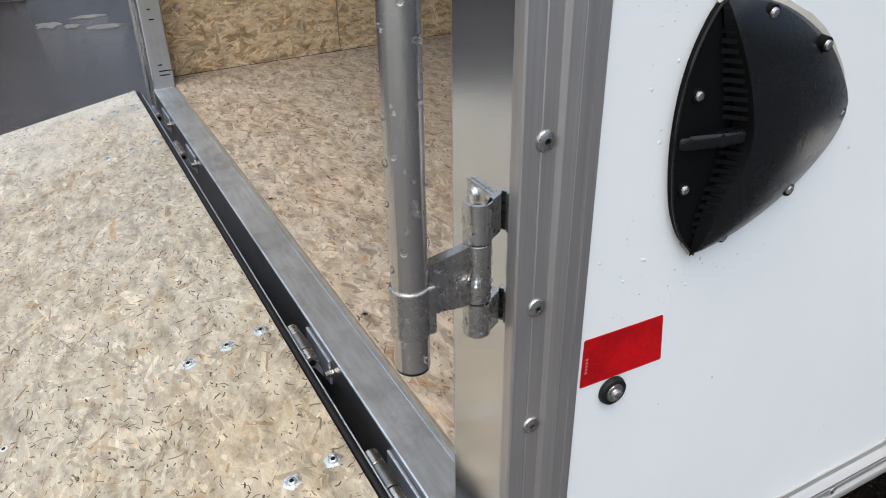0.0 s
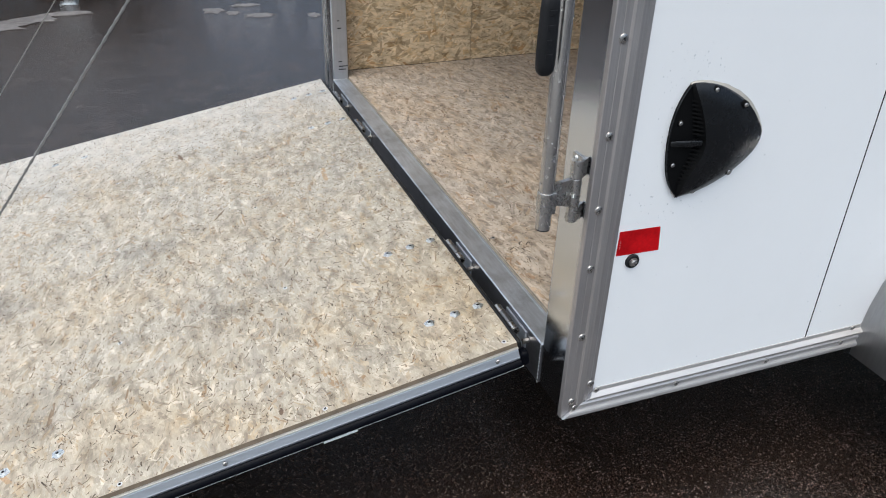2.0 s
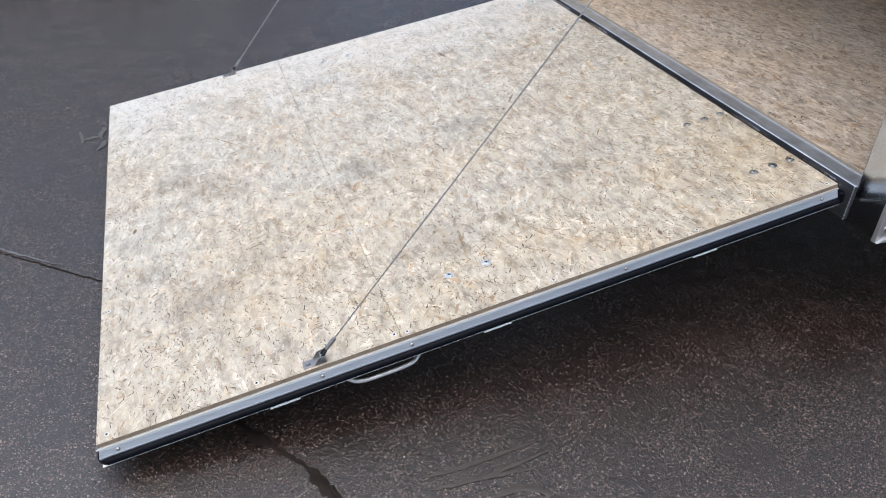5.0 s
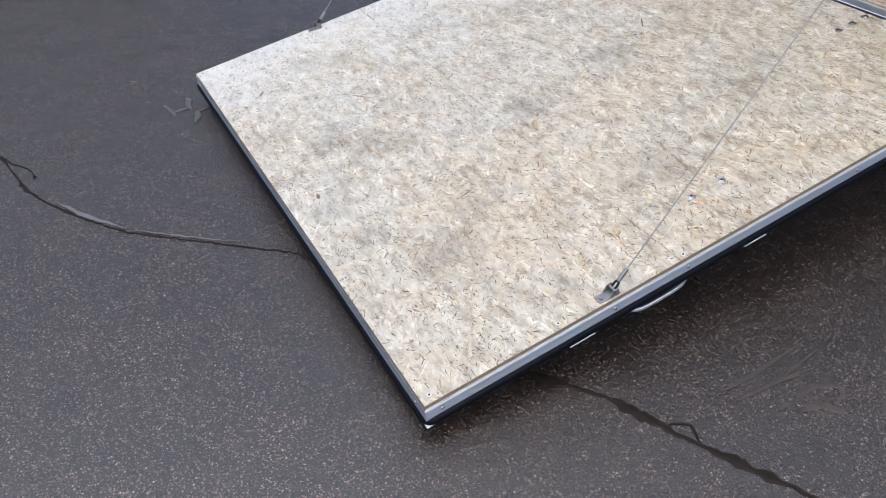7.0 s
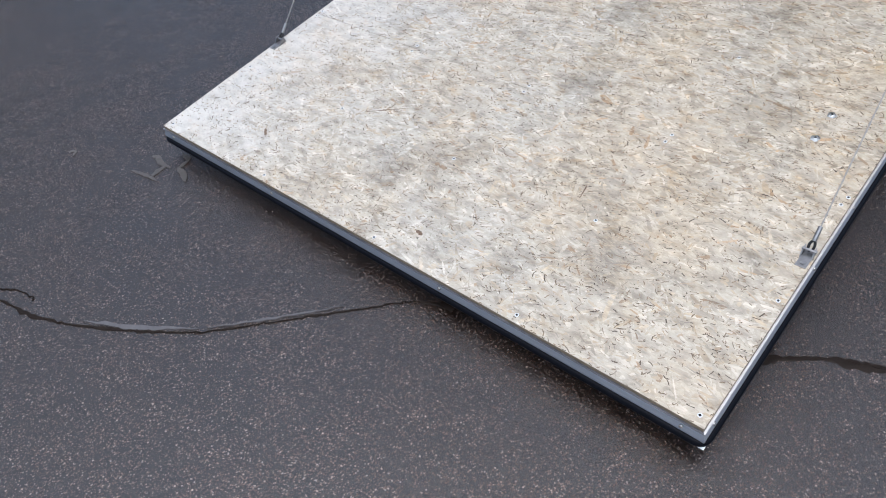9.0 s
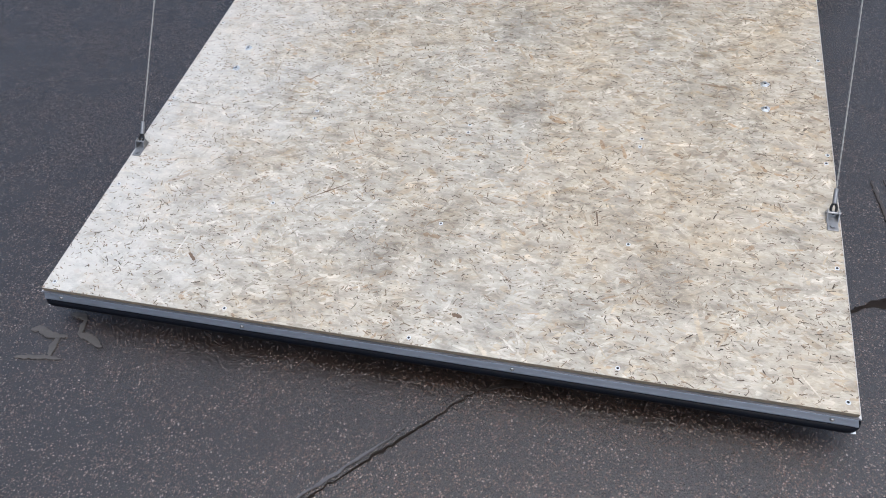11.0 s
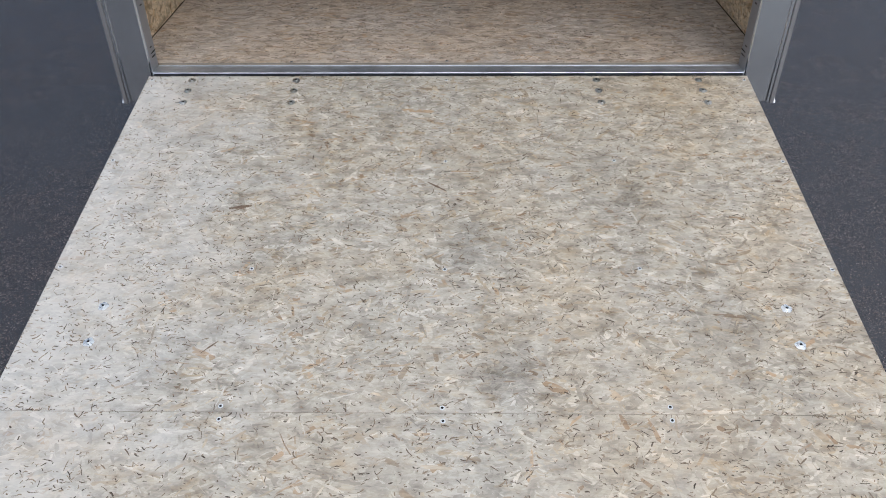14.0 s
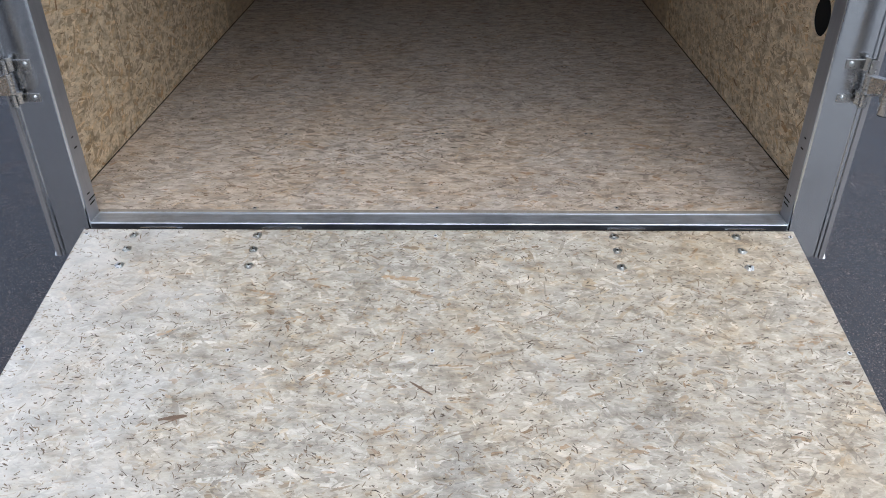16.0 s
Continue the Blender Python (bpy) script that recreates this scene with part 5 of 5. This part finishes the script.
# flat white tabs and the bent grab handle under the edge
for y in (-1, 1):
    for u in (1.52, 0.985, 0.405):
        bm = bm_new()
        a, b = sorted((-y * (R_HALF - 0.08), -y * (R_HALF + 0.0130)))
        box(bm, (u - 0.036, a, -0.0656), (u + 0.036, b, -0.0642), 0.0005)
        part("edge_tab", bm, WHITE, ramp_door, "flat white metal tab", m=RAMP)
    bm = bm_new()
    o = -y * (R_HALF + 0.004)
    k2 = -y
    path = [(1.170, o - k2 * 0.06, -0.066), (1.176, o - k2 * 0.03, -0.076), (1.190, o - k2 * 0.018, -0.090), (1.215, o - k2 * 0.008, -0.095), (1.28, o - k2 * 0.006, -0.096), (1.335, o - k2 * 0.008, -0.095), (1.36, o - k2 * 0.018, -0.090), (1.374, o - k2 * 0.03, -0.076), (1.380, o - k2 * 0.06, -0.066)]
    sweep(bm, [tuple(p) for p in smooth_loop(path, 4, False)], 0.0055, 10)
    part("grab_handle", bm, ALU, ramp_door, "bent metal grab handle", m=RAMP)

# cable anchors and lift cables
for y in (-0.927, 0.927):
    u0 = 1.425
    bm = bm_new()
    box(bm, (u0 - 0.026, -y - 0.0125, 0.0), (u0 + 0.030, -y + 0.0125, 0.0028), 0.001)
    for s in (-1, 1):
        prism(bm, [(u0 - 0.026, 0.002), (u0 + 0.004, 0.002), (u0 - 0.010, 0.019), (u0 - 0.022, 0.021)], lambda p, q, d: (p, d, q), -y + s * 0.0125 - 0.0012, -y + s * 0.0125 + 0.0012)
    rod(bm, (u0 + 0.018, -y, 0.0028), (u0 + 0.018, -y, 0.0060), 0.0062, 6)
    anchor = part("cable_anchor", bm, RUSTY_ZINC, trailer, "zinc-plated cable anchor bracket", m=RAMP)
    bm = bm_new()
    rod(bm, (u0 - 0.016, -y - 0.0165, 0.013), (u0 - 0.016, -y + 0.0165, 0.013), 0.0040, 12)
    part("anchor_pin", bm, RUSTY_ZINC, anchor, m=RAMP)
    foot = on_ramp(u0 - 0.016, y, 0.013)
    top = Vector((0.168, -0.900 if y < 0 else 0.870, 2.32))
    way = (top - foot).normalized()
    bm = bm_new()
    sweep(bm, [foot + way * 0.010 + Vector((0, math.sin(a) * 0.006, 0)) + way * (0.012 * (1 - math.cos(a)) - 0.012) for a in [k * math.tau / 18 for k in range(18)]], 0.0032, 8, closed=True)
    part("thimble", bm, RUBBER, anchor, "black cable eye")
    bm = bm_new()
    rod(bm, foot + way * 0.022, foot + way * 0.058, 0.0052, 12, bevel=0.0012)
    part("ferrule", bm, RUSTY_ZINC, anchor, "crimped metal ferrule")
    bm = bm_new()
    n = 160
    side1 = way.orthogonal().normalized()
    side2 = way.cross(side1)
    length = (top - foot).length
    for k in range(5):
        rows = []
        pts = []
        for i in range(n + 1):
            s = 0.02 + (length - 0.02) * i / n
            a = k * math.tau / 5 + s * 210
            pts.append(foot + way * s + (side1 * math.cos(a) + side2 * math.sin(a)) * 0.0013)
        sweep(bm, pts, 0.00120, 5)
    part("lift_cable", bm, CABLE, trailer, "thin taut steel lift cable")
    bm = bm_new()
    rod(bm, top + Vector((0, -0.02, 0.02)), top + Vector((0, 0.02, 0.02)), 0.03, 24)
    box(bm, top + Vector((-0.11, -0.026, -0.01)), top + Vector((0.03, -0.021, 0.05)))
    box(bm, top + Vector((-0.11, 0.021, -0.01)), top + Vector((0.03, 0.026, 0.05)))
    part("cable_drum", bm, GALV, trailer, "grey steel cable drum on the header")

# ---- things beyond the ramp ----
# heap of chain on the asphalt
bm = bm_new()
lp = [(0.019 * math.cos(a) + math.copysign(0.009, math.cos(a)), 0.0135 * math.sin(a), 0) for a in [(k + 0.5) * math.tau / 16 for k in range(16)]]
sweep(bm, lp, 0.0048, 7, closed=True)
LINK = done("link", bm, CHAIN)


def chain_heap(lines, seed, label, at):
    r = random.Random(seed)
    heap = thing("chain", (*at, 0), label, "chain", "chains on the asphalt")
    for line, z0 in lines:
        pts = smooth_loop(line, 8, False)
        d = [0.0]
        for a, b in zip(pts, pts[1:]):
            d.append(d[-1] + (b - a).length)
        n = int(d[-1] / 0.036)
        for i in range(n):
            s = d[-1] * (i + 0.5) / n
            k = max(j for j in range(len(d) - 1) if d[j] <= s)
            p = pts[k].lerp(pts[k + 1], (s - d[k]) / max(1e-6, d[k + 1] - d[k]))
            t = pts[k + 1] - pts[k]
            yaw = math.degrees(math.atan2(t.y, t.x)) + r.uniform(-14, 14)
            roll = (35 if i % 2 else -40) + r.uniform(-20, 20)
            z = z0 + 0.0145 + r.uniform(0, 0.004)
            repeat("link", LINK, pose(p.x, p.y, z, roll, r.uniform(-8, 8), yaw), heap)
    return heap


chain_heap((
    (((-2.75, 3.36), (-2.45, 3.42), (-2.1, 3.47), (-1.9, 3.45), (-1.68, 3.44)), 0.0),
    (((-1.68, 3.47), (-1.85, 3.52), (-2.05, 3.50), (-2.2, 3.53)), 0.0),
    (((-2.2, 3.56), (-2.0, 3.56), (-1.85, 3.58), (-1.70, 3.57)), 0.006),
    (((-1.70, 3.62), (-1.78, 3.67), (-1.95, 3.60), (-2.1, 3.62), (-2.25, 3.60)), 0.012),
    (((-2.22, 3.49), (-2.05, 3.54), (-1.92, 3.50), (-1.80, 3.55), (-1.74, 3.66)), 0.022),
    (((-2.15, 3.58), (-2.0, 3.52), (-1.88, 3.60), (-2.05, 3.66)), 0.034),
), 4, "heap of weathered grey steel chain on wet asphalt", (-2.0, 3.5))
chain_heap((
    (((-1.55, 5.22), (-1.35, 5.28), (-1.1, 5.25), (-0.9, 5.3)), 0.0),
    (((-0.9, 5.34), (-1.1, 5.36), (-1.3, 5.33), (-1.5, 5.36)), 0.004),
    (((-1.5, 5.30), (-1.3, 5.31), (-1.1, 5.30), (-0.95, 5.38)), 0.020),
    (((-0.75, 5.45), (-0.6, 5.40), (-0.45, 5.47), (-0.3, 5.42)), 0.0),
    (((-0.3, 5.48), (-0.5, 5.52), (-0.7, 5.50)), 0.004),
), 6, "heap of dark wet chain on asphalt further off", (-1.0, 5.3))

# neighbouring parked trailer: brown deck beam and its jack
other = thing("utility_trailer", (-2.6, 6.6, 0), "dark brown flatbed trailer parked beyond the ramp", "trailer")
bm = bm_new()
box(bm, (-7.5, 5.75, 0.50), (-0.35, 5.83, 0.66), 0.006)
box(bm, (-7.5, 7.6, 0.50), (-0.35, 7.68, 0.66), 0.006)
box(bm, (-7.5, 5.83, 0.60), (-0.35, 7.6, 0.66))
part("deck_frame", bm, BROWN, other, "dark brown steel deck frame")
bm = bm_new()
for x in (-7.4, -5.0, -2.7, -0.42):
    box(bm, (x - 0.03, 5.76, 0.66), (x + 0.03, 5.82, 1.45), 0.004)
box(bm, (-7.45, 5.755, 1.45), (-0.37, 5.825, 1.53), 0.006)
box(bm, (-7.43, 5.782, 0.66), (-0.40, 5.80, 1.46))
part("side_board", bm, BROWN, other, "dark brown side board")
for x in (-6.2, -5.3):
    bm = bm_new()
    rod(bm, (x, 5.9, 0.34), (x, 6.1, 0.34), 0.34, 36, bevel=0.03)
    wh = part("wheel", bm, TYRE, other, "black tyre")
    bm = bm_new()
    rod(bm, (x, 7.3, 0.34), (x, 7.5, 0.34), 0.34, 36, bevel=0.03)
    part("wheel", bm, TYRE, other, "black tyre")
bm = bm_new()
rod(bm, (-1.285, 4.94, 0.012), (-1.285, 4.94, 0.95), 0.028, 24)
rod(bm, (-1.285, 4.94, 0.30), (-1.285, 4.94, 0.95), 0.036, 24)
jack = part("jack", bm, ZINC, other, "pale grey steel jack leg")
bm = bm_new()
box(bm, (-1.355, 4.87, 0.0), (-1.215, 5.01, 0.008), 0.003)
prism(bm, [(-1.335, 0.008), (-1.235, 0.008), (-1.262, 0.04), (-1.308, 0.04)], lambda p, q, s: (p, s, q), 4.90, 4.98)
part("foot_plate", bm, ZINC, jack, "square steel foot plate")
bm = bm_new()
box(bm, (-1.33, 4.94, 0.56), (-1.24, 5.78, 0.64), 0.005)
part("tongue", bm, BROWN, other, "dark brown tongue beam")

# ---- rain drops on the tube, the hinge, the vent and the white skin ----


def drops(name, spots, parent, label, flat=0.45, material=None):
    """Small beads of water: spots of (place, outward direction, radius)."""
    b = bm_new()
    for p, nrm, r in spots:
        m4 = facing(p, nrm) @ Matrix.Diagonal((r, r * 1.15, r * flat, 1))
        bmesh.ops.create_icosphere(b, subdivisions=2, radius=1.0, matrix=m4)
    ob = part(name, b, material or WATER, parent, label)
    return tagged(ob, kind="stuff")


rd = random.Random(21)
spots = []
for k in range(170):
    a, z = rd.uniform(0, math.tau), rd.uniform(0.81, 1.40)
    nrm = Vector((math.cos(a), math.sin(a), 0))
    spots.append((Vector((-0.098, -1.062, z)) + nrm * (0.0154 if z < 0.872 else 0.0134), nrm, rd.choice((0.0011, 0.0014, 0.0018, 0.0024, 0.0029))))
for k in range(150):
    a, z = rd.uniform(0, math.tau), rd.uniform(0.80, 0.91)
    nrm = Vector((math.cos(a), math.sin(a), 0))
    spots.append((Vector((-0.031, -1.042, z)) + nrm * 0.0111, nrm, rd.choice((0.0009, 0.0013, 0.0018, 0.0022))))
for k in range(60):
    f, z = rd.uniform(0.15, 0.9), rd.uniform(0.845, 0.878)
    spots.append((Vector((-0.086 + 0.049 * f, -1.0660 + 0.0195 * f, z)), Vector((-0.37, -0.93, 0)), rd.choice((0.0010, 0.0015, 0.0020))))
drops("rain_beading", spots, trailer, "clear rain drops on the lock tube", 0.6)
spots = []
for k in range(190):
    x, z = rd.uniform(0.06, 0.72), rd.uniform(0.41, 1.25)
    if rd.random() < 0.75:
        x, z = rd.gauss(0.15, 0.045), rd.gauss(0.835 if rd.random() < 0.5 else 1.06, 0.035)
    inside = 0.125 < x < 0.34 and 0.82 < z < 1.045
    if x < 0.060 or inside or abs(x - 0.612) < 0.006 or (0.05 < x < 0.16 and 0.69 < z < 0.78):
        continue
    spots.append((Vector((x, -1.0690, z)), Vector((0, -1, 0)), rd.choice((0.0005, 0.0007, 0.0010, 0.0015))))
drops("rain_beading", spots, trailer, "fine pale rain drops on the white skin", 0.4, DEW)
